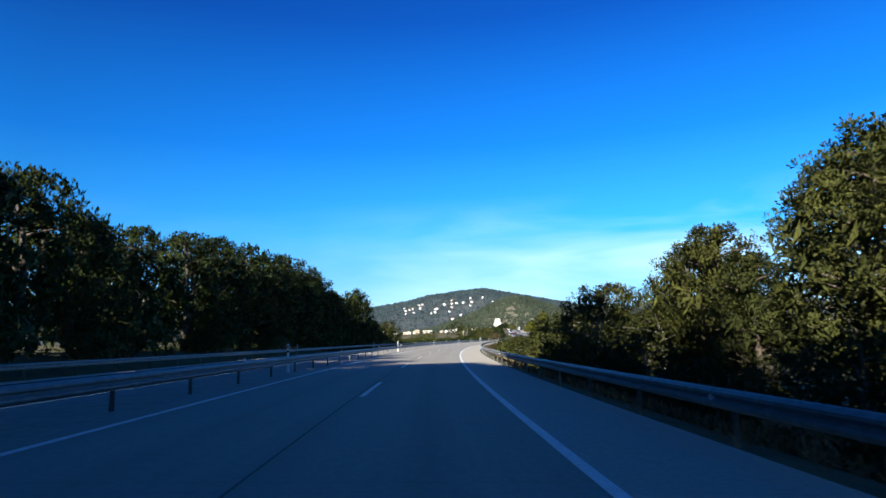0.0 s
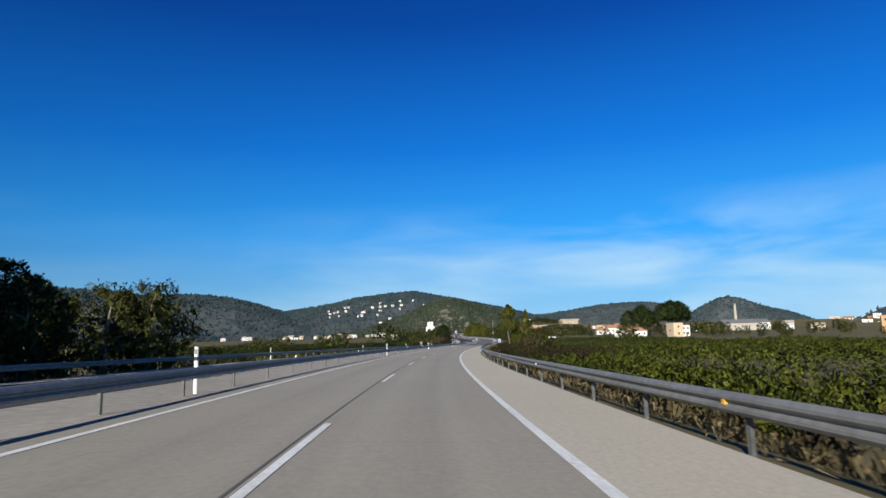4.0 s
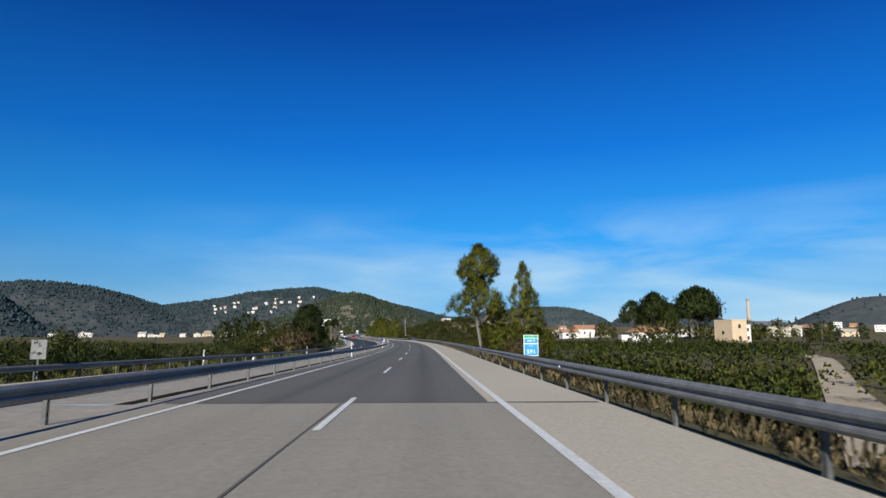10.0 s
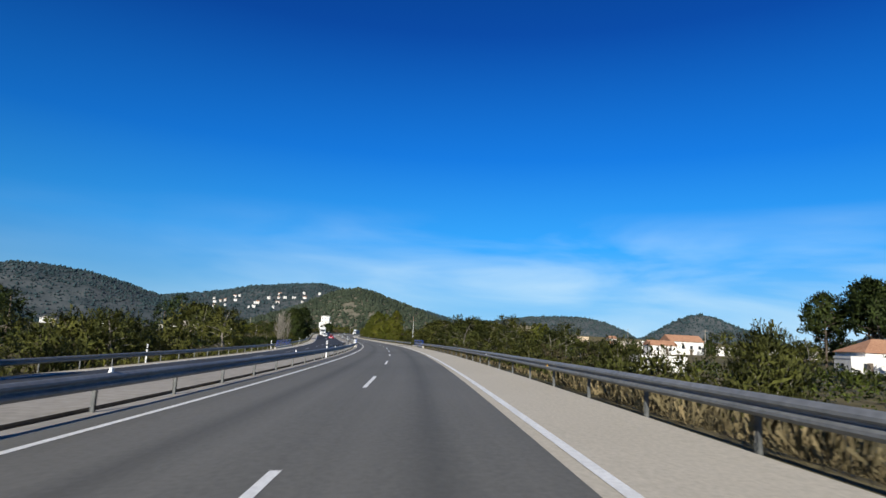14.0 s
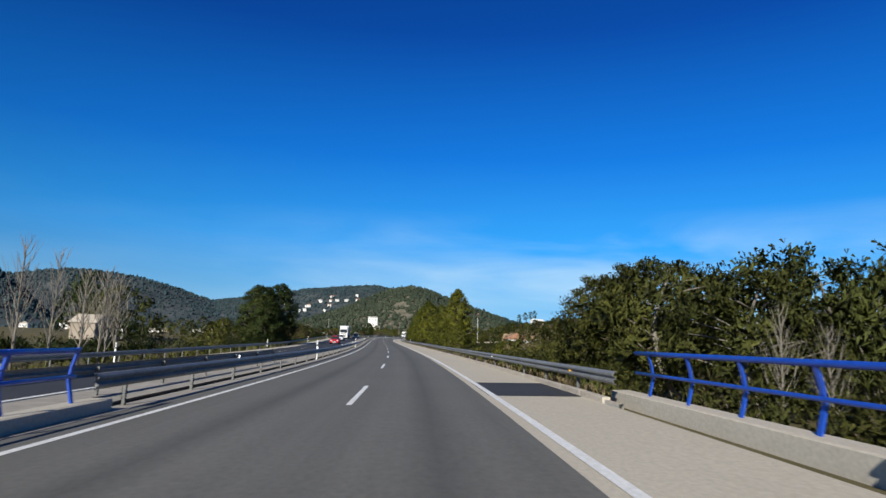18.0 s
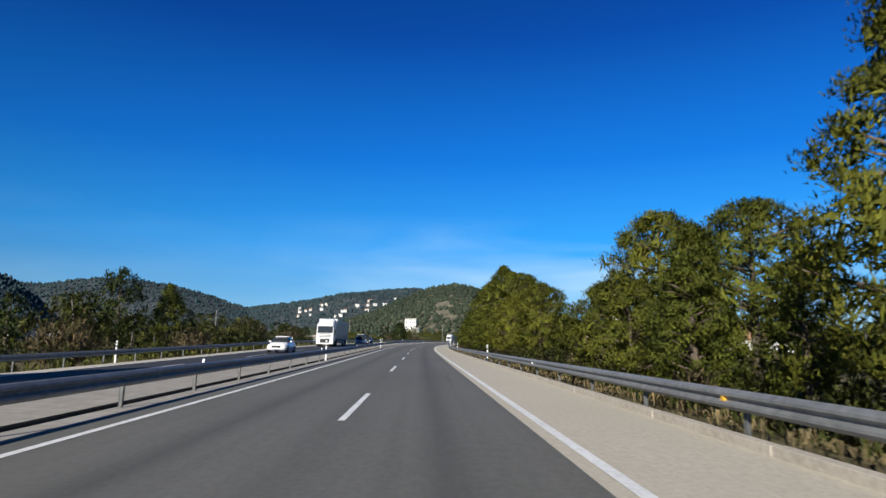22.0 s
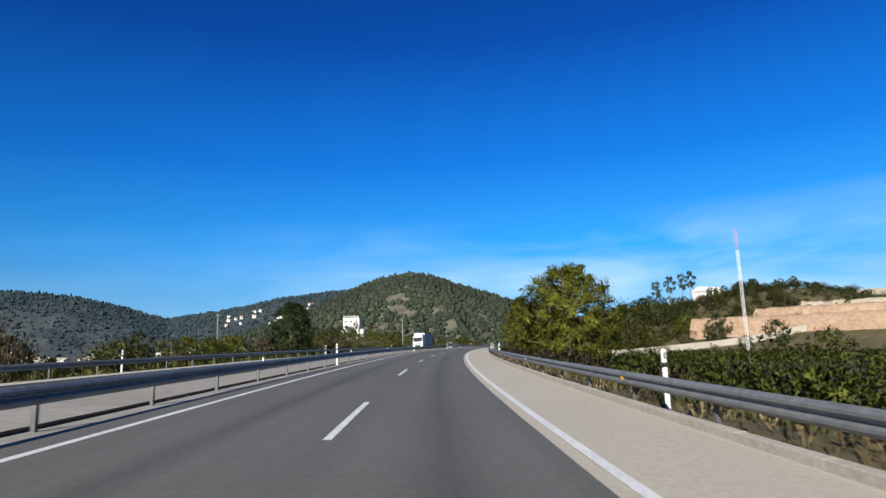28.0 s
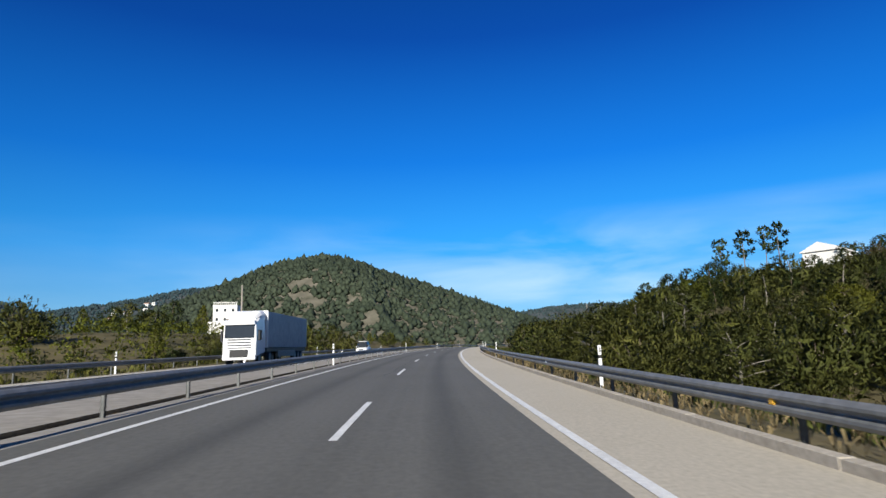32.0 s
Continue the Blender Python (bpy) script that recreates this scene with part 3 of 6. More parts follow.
# ---- hills: crest lines carried down on both sides ----
def hill(name, crest, spread, label, material=None, rough=6.0, rows=14, seed=0, base=-6, trees=0, size=7.0, woods=None, bare=0.0):
    """crest: (x, y, z) along the ridge; spread: half width of its foot. Returns its grid of places."""
    pts = [Vector(p) for p in crest]
    n = max(12, int(sum((b - a).length for a, b in zip(pts, pts[1:])) / 14))
    run = np.r_[0, np.cumsum([(b - a).length for a, b in zip(pts, pts[1:])])]
    cols = [np.array([p[k] for p in pts]) for k in range(3)]
    tt = np.linspace(0, run[-1], n)
    fine = np.stack([_smooth(np.interp(tt, run, c), 5) for c in cols], 1)
    grid = np.empty((n, 2 * rows + 1, 3))
    for i in range(n):
        d = (fine[min(i + 4, n - 1)] - fine[max(i - 4, 0)])[:2]
        d = d / (np.linalg.norm(d) + 1e-9)
        nrm = np.array((d[1], -d[0]))
        for j in range(-rows, rows + 1):
            f = j / rows
            fall = 1 - abs(f) ** 1.15
            fall = fall * fall * (3 - 2 * fall) * 0.35 + fall * 0.65
            q = fine[i, :2] + nrm * spread * f
            nz = noise.fractal((q[0] / 90 + seed, q[1] / 90, 1.7), 0.9, 2.1, 5) * rough
            grid[i, j + rows] = (q[0], q[1], base + (fine[i, 2] - 3.5 - base) * fall + nz * (0.2 + abs(f)) * min(1, fall * 3))
    k = 2 * rows + 1
    fs = [(i * k + j, i * k + j + 1, (i + 1) * k + j + 1, (i + 1) * k + j) for i in range(n - 1) for j in range(k - 1)]
    tagged(joined(name, mesh_of(name, grid.reshape(-1, 3).tolist(), fs, True), material or M_HILL), label, "hill", kind="structure")
    if trees:
        r = np.random.default_rng(seed + 5)
        ii = r.uniform(0, n - 1.01, trees)
        jj = np.abs(r.normal(0, 1, trees)) * rows * 0.55
        jj = np.clip(rows + jj * np.where(r.uniform(0, 1, trees) < 0.12, -1, 1), 0, k - 1.01)
        i0, j0 = ii.astype(int), jj.astype(int)
        fi, fj = (ii - i0)[:, None], (jj - j0)[:, None]
        at = (grid[i0, j0] * (1 - fi) + grid[i0 + 1, j0] * fi) * (1 - fj) + (grid[i0, j0 + 1] * (1 - fi) + grid[i0 + 1, j0 + 1] * fi) * fj
        if bare:
            wild = np.array([0.8 * noise.noise((p[0] / 34, p[1] / 34, seed)) + 0.9 * noise.noise((p[0] / 8, p[1] / 8, seed)) for p in at])
            at = at[(wild < bare) | (np.abs(jj - rows) < rows * 0.14)]
        tagged(joined(name.replace("hill", "woods"), far_crowns(at, size, r), woods or M_WOODS), "close pine woods covering the hillside", "woods", kind="stuff")
    return grid


def far_crowns(at, size, r):
    """Many small uneven crowns in one mesh."""
    v0 = np.array(((1, 0, 0), (0, 1, 0), (-1, 0, 0), (0, -1, 0), (0.1, 0.1, 0.85), (0, 0, -0.8)))
    f0 = np.array(((0, 1, 4), (1, 2, 4), (2, 3, 4), (3, 0, 4), (1, 0, 5), (2, 1, 5), (3, 2, 5), (0, 3, 5)))
    n, k = len(at), len(v0)
    sz = size * (0.3 + 1.2 * r.uniform(0, 1, (n, 1, 1)) ** 2.4)
    co = v0[None] * r.uniform(0.6, 1.35, (n, k, 1)) * sz * np.concatenate([np.full((n, 1, 2), 0.5), r.uniform(0.45, 0.9, (n, 1, 1))], 2)
    co += at[:, None, :] + np.array((0, 0, 0.3)) * sz
    faces = (np.arange(n)[:, None, None] * k + f0[None]).reshape(-1, 3)
    me = bpy.data.meshes.new("woods")
    me.vertices.add(n * k)
    me.vertices.foreach_set("co", co.reshape(-1))
    me.loops.add(len(faces) * 3)
    me.loops.foreach_set("vertex_index", faces.reshape(-1).astype(np.int32))
    me.polygons.add(len(faces))
    me.polygons.foreach_set("loop_start", np.arange(0, len(faces) * 3, 3, dtype=np.int32))
    me.polygons.foreach_set("use_smooth", [True] * len(faces))
    me.update()
    return me


G_VILLAGE = hill("hill_village", [(-546, 2132, 55), (-355, 2196, 100), (-226, 2216, 120), (-139, 2227, 142), (-40, 2232, 153), (65, 2232, 163), (150, 2228, 145), (237, 2220, 127), (378, 2200, 96), (585, 2184, 41)], 546, "wooded hill with white houses scattered on its slope", trees=20000, size=4.6, material=M_HAZEHILL, woods=M_HAZEWOODS)
hill("hill_front", [(-136, 1226, 6), (-81, 1242, 12), (-44, 1255, 20), (-14, 1274, 31), (18, 1290, 45), (45, 1305, 59), (67, 1317, 71), (94, 1324, 79), (115, 1331, 83), (141, 1328, 72), (170, 1323, 62), (203, 1315, 52), (222, 1301, 42), (268, 1285, 25), (332, 1274, 7)], 240, "wooded rocky hill beside the road", seed=3, trees=24000, size=3.6, bare=0.26, material=M_FRONTHILL)
hill("hill_left", [(-1500, 1700, 80), (-1200, 1800, 100), (-989, 1896, 110), (-871, 1962, 140), (-800, 1998, 126), (-735, 2027, 144), (-680, 2050, 152), (-610, 2074, 151), (-519, 2102, 139), (-436, 2124, 116), (-348, 2143, 88), (-207, 2165, 40)], 520, "dark wooded mountain ridge with rock faces", seed=7, trees=18000, size=5.0, material=M_HAZEHILL, woods=M_HAZEWOODS, rough=16, bare=0.3)
hill("hill_left_near", [(-900, 1250, 120), (-700, 1310, 116), (-570, 1374, 108), (-529, 1405, 102), (-499, 1426, 94), (-464, 1449, 61), (-439, 1463, 31), (-410, 1480, 5)], 260, "steep dark wooded hill", seed=9, trees=9000, size=4.8, material=M_HAZEHILL, woods=M_HAZEWOODS, bare=0.5)
hill("hill_cone", [(516, 1309, 2), (543, 1295, 12), (569, 1281, 26), (596, 1267, 44), (621, 1254, 60), (637, 1245, 69), (649, 1239, 71), (663, 1232, 67), (681, 1222, 57), (702, 1211, 45), (723, 1200, 41), (745, 1189, 33), (773, 1174, 18), (808, 1155, 2)], 130, "small cone-shaped wooded hill", seed=11, trees=5200, size=3.0, material=M_HAZEHILL, woods=M_HAZEWOODS, bare=0.3, rough=3.0)
hill("hill_right", [(150, 2250, 50), (400, 2380, 70), (592, 2418, 78), (675, 2394, 90), (796, 2353, 109), (932, 2299, 113), (1006, 2265, 100), (1075, 2230, 69), (1141, 2194, 16)], 350, "low wooded ridge across the valley", seed=13, trees=10000, size=4.8, material=M_HAZEHILL, woods=M_HAZEWOODS)
hill("hill_far_right", [(1060, 1460, 5), (1120, 1400, 50), (1180, 1340, 84), (1210, 1312, 92), (1234, 1284, 88), (1310, 1188, 92), (1396, 1057, 74), (1500, 800, 50), (1600, 500, 40)], 260, "bare hill at the edge of the valley, tinted with haze", seed=17, trees=900, size=6, material=M_HAZEHILL, woods=M_HAZEWOODS, bare=0.1)

# Out of view beside the start; added so its shadow covers the first stretch.
hill("hill_start", [(-38, -348, 50), (-43, -278, 68), (-45, -198, 72), (-46, -128, 72), (-46, -78, 66), (-46, -54, 52), (-47, -40, 30), (-52, -28, 6), (-58, -20, 0)], 24, "unseen steep wooded hill added to shade the start of the road", rough=1.5, seed=23, base=-1, trees=400, size=6)
# ---- plants ----
rng = np.random.default_rng(7)


def tube(vs, fs, pts, radii, sides=6):
    """Adds a tapered tube through pts."""
    base = len(vs)
    for i, (p, r) in enumerate(zip(pts, radii)):
        d = (Vector(pts[min(i + 1, len(pts) - 1)]) - Vector(pts[max(i - 1, 0)])).normalized()
        a = d.orthogonal().normalized()
        b = d.cross(a)
        for k in range(sides):
            t = 2 * math.pi * k / sides
            vs.append(tuple(Vector(p) + (a * math.cos(t) + b * math.sin(t)) * r))
    for i in range(len(pts) - 1):
        for k in range(sides):
            q, w = base + i * sides + k, base + i * sides + (k + 1) % sides
            fs.append((q, w, w + sides, q + sides))
    fs.append(tuple(range(base, base + sides))[::-1])
    fs.append(tuple(range(len(vs) - sides, len(vs))))


def tufts(name, centres, ways, length, width, blades=3, spread=0.6, needle=False, normals=None, core=None):
    """One mesh of many tufts; a tuft is a few blades that share their root (a needle tapers to its tip).
    The blades shade with the rounded mass that they belong to."""
    n = len(centres)
    k = 1 + 2 * blades
    co = np.empty((n, k, 3))
    co[:, 0] = centres
    L = length * rng.uniform(0.65, 1.25, (n, 1))
    for b in range(blades):
        d = ways + rng.normal(0, spread, (n, 3))
        d /= np.linalg.norm(d, axis=1, keepdims=True) + 1e-9
        side = np.cross(d, rng.normal(0, 1, (n, 3)))
        side /= np.linalg.norm(side, axis=1, keepdims=True) + 1e-9
        tip = centres + d * L
        w = width * rng.uniform(0.7, 1.3, (n, 1))
        if needle:
            co[:, 1 + 2 * b], co[:, 2 + 2 * b] = centres + d * L * 0.3 + side * w * 2, tip
        else:
            co[:, 1 + 2 * b], co[:, 2 + 2 * b] = tip + side * w, tip - side * w
    nrm = np.array(ways if normals is None else normals, float) + rng.normal(0, 0.22, (n, 3))
    nrm /= np.linalg.norm(nrm, axis=1, keepdims=True) + 1e-9
    tri = np.array([[0, 1 + 2 * b, 2 + 2 * b] for b in range(blades)])
    corner = co[:, tri]
    flat = np.cross(corner[:, :, 1] - corner[:, :, 0], corner[:, :, 2] - corner[:, :, 0])
    away = (flat * nrm[:, None]).sum(2) < 0
    faces = np.arange(n)[:, None, None] * k + np.where(away[:, :, None], tri[None, :, ::-1], tri[None])
    faces, co, nrm = faces.reshape(-1, 3), co.reshape(-1, 3), np.repeat(nrm, k, axis=0)
    if core:
        faces = np.concatenate([faces, core[1] + len(co)])
        co, nrm = np.concatenate([co, core[0]]), np.concatenate([nrm, core[2]])
    me = bpy.data.meshes.new(name)
    me.vertices.add(len(co))
    me.vertices.foreach_set("co", co.reshape(-1))
    me.loops.add(len(faces) * 3)
    me.loops.foreach_set("vertex_index", faces.reshape(-1).astype(np.int32))
    me.polygons.add(len(faces))
    me.polygons.foreach_set("loop_start", np.arange(0, len(faces) * 3, 3, dtype=np.int32))
    me.polygons.foreach_set("use_smooth", [True] * len(faces))
    me.update()
    me.normals_split_custom_set_from_vertices(nrm)
    return me


def blobs(centres, radii, per, flat=0.65):
    """Points and outward directions on the soft skins of flattened clumps."""
    cs, ds = [], []
    for c, r in zip(centres, radii):
        d = rng.normal(0, 1, (per, 3))
        d /= np.linalg.norm(d, axis=1, keepdims=True) + 1e-9
        d[:, 2] = np.where(d[:, 2] < -0.5, -d[:, 2], d[:, 2])
        cs.append(np.asarray(c) + d * r * rng.uniform(0.35, 1.2, (per, 1)) * (1, 1, flat))
        ds.append(d * (1, 1, 0.8) + (0, 0, 0.25))
    return np.concatenate(cs), np.concatenate(ds)


def sprays(centres, radii, per, fill, flat, mid, size):
    """The dense insides of the clumps: ragged crossing sprays that shade with the whole crown."""
    n = len(centres) * per
    c = np.repeat(np.asarray(centres, float), per, axis=0)
    r = np.repeat(np.asarray(radii, float), per)[:, None] * fill
    k = np.array((1, 1, flat))
    a = c + rng.normal(0, 0.42, (n, 3)) * r * k
    way = rng.normal(0, 1, (n, 3)) + (0, 0, 0.5)
    way /= np.linalg.norm(way, axis=1, keepdims=True) + 1e-9
    side = np.cross(way, rng.normal(0, 1, (n, 3)))
    side /= np.linalg.norm(side, axis=1, keepdims=True) + 1e-9
    co = np.stack([a - way * r * 0.75, a + way * r * 0.75, a + side * r * 0.3], 1)
    nrm = (co - mid) / size * 0.8 + rng.normal(0, 0.35, (n, 1, 3)) + (0, 0, 0.1)
    nrm /= np.linalg.norm(nrm, axis=2, keepdims=True) + 1e-9
    face = np.arange(n * 3).reshape(n, 3)
    flatn = np.cross(co[:, 1] - co[:, 0], co[:, 2] - co[:, 0])
    away = (flatn * nrm.mean(1)).sum(1) < 0
    face[away] = face[away][:, ::-1]
    return co.reshape(-1, 3), face, nrm.reshape(-1, 3)


FORMS = {
    "oval": lambda f: math.sqrt(max(0.03, 1 - (2 * f - 0.8) ** 2 * 0.68)),
    "spire": lambda f: (1.001 - f) ** 0.6 * min(1, 0.6 + 2.5 * f) * (0.92 + 0.12 * math.sin(31 * f)),
    "wide": lambda f: (0.72 + 0.28 * math.sin(11 * f)) * math.sqrt(max(0.04, 1 - f ** 2.2)),
    "round": lambda f: math.sqrt(max(0.02, 1 - (2 * f - 0.85) ** 2 * 0.85)) if f < 0.95 else 0.3,
    "dome": lambda f: math.sqrt(max(0.03, 1 - f * f)),
    "ragged": lambda f: (0.9 + 0.12 * math.sin(23 * f + 1)) * min(1, 0.7 + 1.5 * f) * (1.001 - f) ** 0.6,
}


def tree_thing(name, label, category, h, r, bare, form, clumps, per, leaf, width, needles, bark, clump=0.16, lean=0.3, limbs=True, group="", blades=3, thick=0.028, forks=1):
    """A tree of height h with a crown of radius r over a bare stem share."""
    root = empty(name, Matrix.Identity(4), label, category, group)
    vs, fs = [], []
    top = np.array([rng.normal(0, lean * 0.3), rng.normal(0, lean * 0.3), h * 0.94])
    bend = rng.normal(0, lean, 2)
    stem = []
    for i in range(8):
        f = i / 7
        stem.append((top[0] * f + bend[0] * math.sin(3 * f), top[1] * f + bend[1] * math.sin(3 * f), -0.4 + (h * 0.94 + 0.4) * f))
    tube(vs, fs, stem, [h * thick * (1 - 0.85 * i / 7) + 0.015 for i in range(8)], 8)
    if forks > 1:
        side = [(x - 0.12 * h * (k / 7) ** 0.7, y + 0.05 * h * k / 7, z) for k, (x, y, z) in enumerate(stem[:7])]
        tube(vs, fs, side, [h * thick * 0.75 * (1 - 0.8 * k / 7) for k in range(7)], 7)
    centres, radii = [], []
    for i in range(clumps):
        f = ((i + rng.uniform(0, 1)) / clumps) ** 0.9
        z = h * (bare + (1 - bare) * f * 0.97)
        a = i * 2.399 + rng.normal(0, 0.4)
        reach = r * FORMS[form](f) * (0.2 + 0.85 * math.sqrt(rng.uniform(0, 1)))
        g = max(0.02, min(1, (z + 0.4) / (h * 0.94 + 0.4)))
        k = g * 7
        lo, hi = stem[int(k) if k < 7 else 6], stem[min(7, int(k) + 1)]
        foot = [p + (q - p) * (k - int(k)) for p, q in zip(lo, hi)]
        tip = (foot[0] + math.cos(a) * reach, foot[1] + math.sin(a) * reach, z)
        centres.append(tip)
        radii.append(h * clump * rng.uniform(0.6, 1.2) * (0.5 + 0.55 * FORMS[form](f)))
        if limbs and i % 4 == 0 and reach > 0.3:
            fz = max(0.2, z - reach * rng.uniform(0.15, 0.5))
            mid = (foot[0] + math.cos(a) * reach * 0.5, foot[1] + math.sin(a) * reach * 0.5, (fz + z) / 2 + 0.1)
            tube(vs, fs, [(foot[0], foot[1], fz), mid, tip], [h * thick * 0.4 * (1 - 0.6 * f), h * 0.007, 0.012], 5)
    joined("trunk", mesh_of("trunk", vs, fs, True), bark, root)
    c, d = blobs(centres, radii, per, 0.75)
    pine = "pine" in name
    mid, size = np.array((0, 0, h * (bare + 0.45 * (1 - bare)))), np.array((r, r, h * 0.55 * (1 - bare)))
    out = (c - mid) / size
    core = sprays(centres, radii, 16 if limbs else 14, 0.62 if limbs else 0.8, 0.75, mid, size)
    joined("crown", tufts("crown", c, d + (0, 0, 0.9 if pine else 0.35), leaf, width, blades, 0.5 if pine else 0.6, pine, d * 0.5 + out * 0.7 + (0, 0, 0.1), core), needles, root)
    return root


def shrub_thing(name, label, category, h, r, stems, per, leaf, width, leaves, bark, clump=0.3, group="", upright=0.5, blades=3):
    root = empty(name, Matrix.Identity(4), label, category, group)
    vs, fs, centres, radii = [], [], [], []
    for i in range(stems):
        a, q = i * 2.399, math.sqrt((i + 0.5) / stems)
        top = (math.cos(a) * r * q, math.sin(a) * r * q, h * (1 - 0.55 * q * q) * rng.uniform(0.7, 1.0))
        mid = (top[0] * 0.4, top[1] * 0.4, top[2] * 0.55)
        tube(vs, fs, [(top[0] * 0.12, top[1] * 0.12, -0.2), mid, top], [0.05, 0.03, 0.008], 4)
        for f in (0.45, 0.9):
            centres.append((top[0] * (0.35 + 0.65 * f), top[1] * (0.35 + 0.65 * f), top[2] * f))
            radii.append(h * clump * rng.uniform(0.6, 1.15))
    joined("stem", mesh_of("stem", vs, fs, True), bark, root)
    c, d = blobs(centres, radii, per, 0.85)
    c[:, 2] = np.abs(c[:, 2])
    mid, size = np.array((0, 0, h * 0.35)), np.array((r, r, h * 0.6))
    out = (c - mid) / size
    core = sprays(centres, radii, 10, 0.6, 0.85, mid, size)
    joined("foliage", tufts("foliage", c, d + (0, 0, upright), leaf, width, blades, 0.6, False, d * 0.6 + out * 0.6, core), leaves, root)
    return root


def bare_tree(name, label, h, group="", spread=0.16, twigs=26, bark=M_PALEBARK):
    root = empty(name, Matrix.Identity(4), label, "tree", group)
    vs, fs = [], []
    tube(vs, fs, [(0, 0, -0.3), (0.05, 0, h * 0.4), (0, 0.1, h * 0.8), (0.1, 0, h)], [0.1, 0.07, 0.04, 0.01], 6)
    joined("trunk", mesh_of("trunk", vs, fs, True), bark, root)
    vs, fs = [], []
    for i in range(twigs):
        f = 0.2 + 0.75 * i / twigs
        a, L = i * 2.399, h * spread * (1.25 - f) * rng.uniform(0.7, 1.3)
        p = (0.05, 0.03, h * f)
        q = (math.cos(a) * L * 0.5, math.sin(a) * L * 0.5, h * f + L * 0.9)
        e = (math.cos(a) * L * 0.8, math.sin(a) * L * 0.8, h * f + L * 2.2)
        tube(vs, fs, [p, q, e], [0.035, 0.02, 0.005], 4)
        for b in (0.7, -0.8):
            g = (e[0] * 0.9 + math.cos(a + b) * L * 0.5, e[1] * 0.9 + math.sin(a + b) * L * 0.5, e[2] + L * 0.3)
            tube(vs, fs, [q, g], [0.015, 0.004], 3)
    joined("branchwork", mesh_of("branchwork", vs, fs), bark, root)
    return root


# kind: (own height, maker). Every kind comes in a near, a middle and a far build, with ever fewer and larger tufts.
LOD = {"near": (1, 1, 1, 1, 1), "middle": (0.62, 0.42, 1.25, 1.6, 1.12), "far": (0.42, 0.16, 1.6, 2.5, 1.3)}


def tree_kind(name, label, h, r, bare, form, clumps, per, leaf, width, needles, bark, clump, lean=0.3, thick=0.028, forks=1, blades=3):
    def make(lod):
        a, b, c, d, e = LOD[lod]
        return tree_thing(name, label, "tree", h, r, bare, form, int(clumps * a), max(6, int(per * b)), leaf * c, width * d, needles, bark, clump * e, lean, lod != "far", "", blades, thick, forks)
    return (h, make)


def shrub_kind(name, label, category, h, r, stems, per, leaf, width, leaves, bark, clump, upright, group="", blades=3):
    def make(lod):
        f = {"near": 1, "middle": 0.5, "far": 0.3}[lod]
        return shrub_thing(name, label, category, h, r, stems, max(5, int(per * f)), leaf * (1.9 - 0.9 * f), width * (2.0 - f), leaves, bark, clump, group, upright, blades)
    return (h, make)


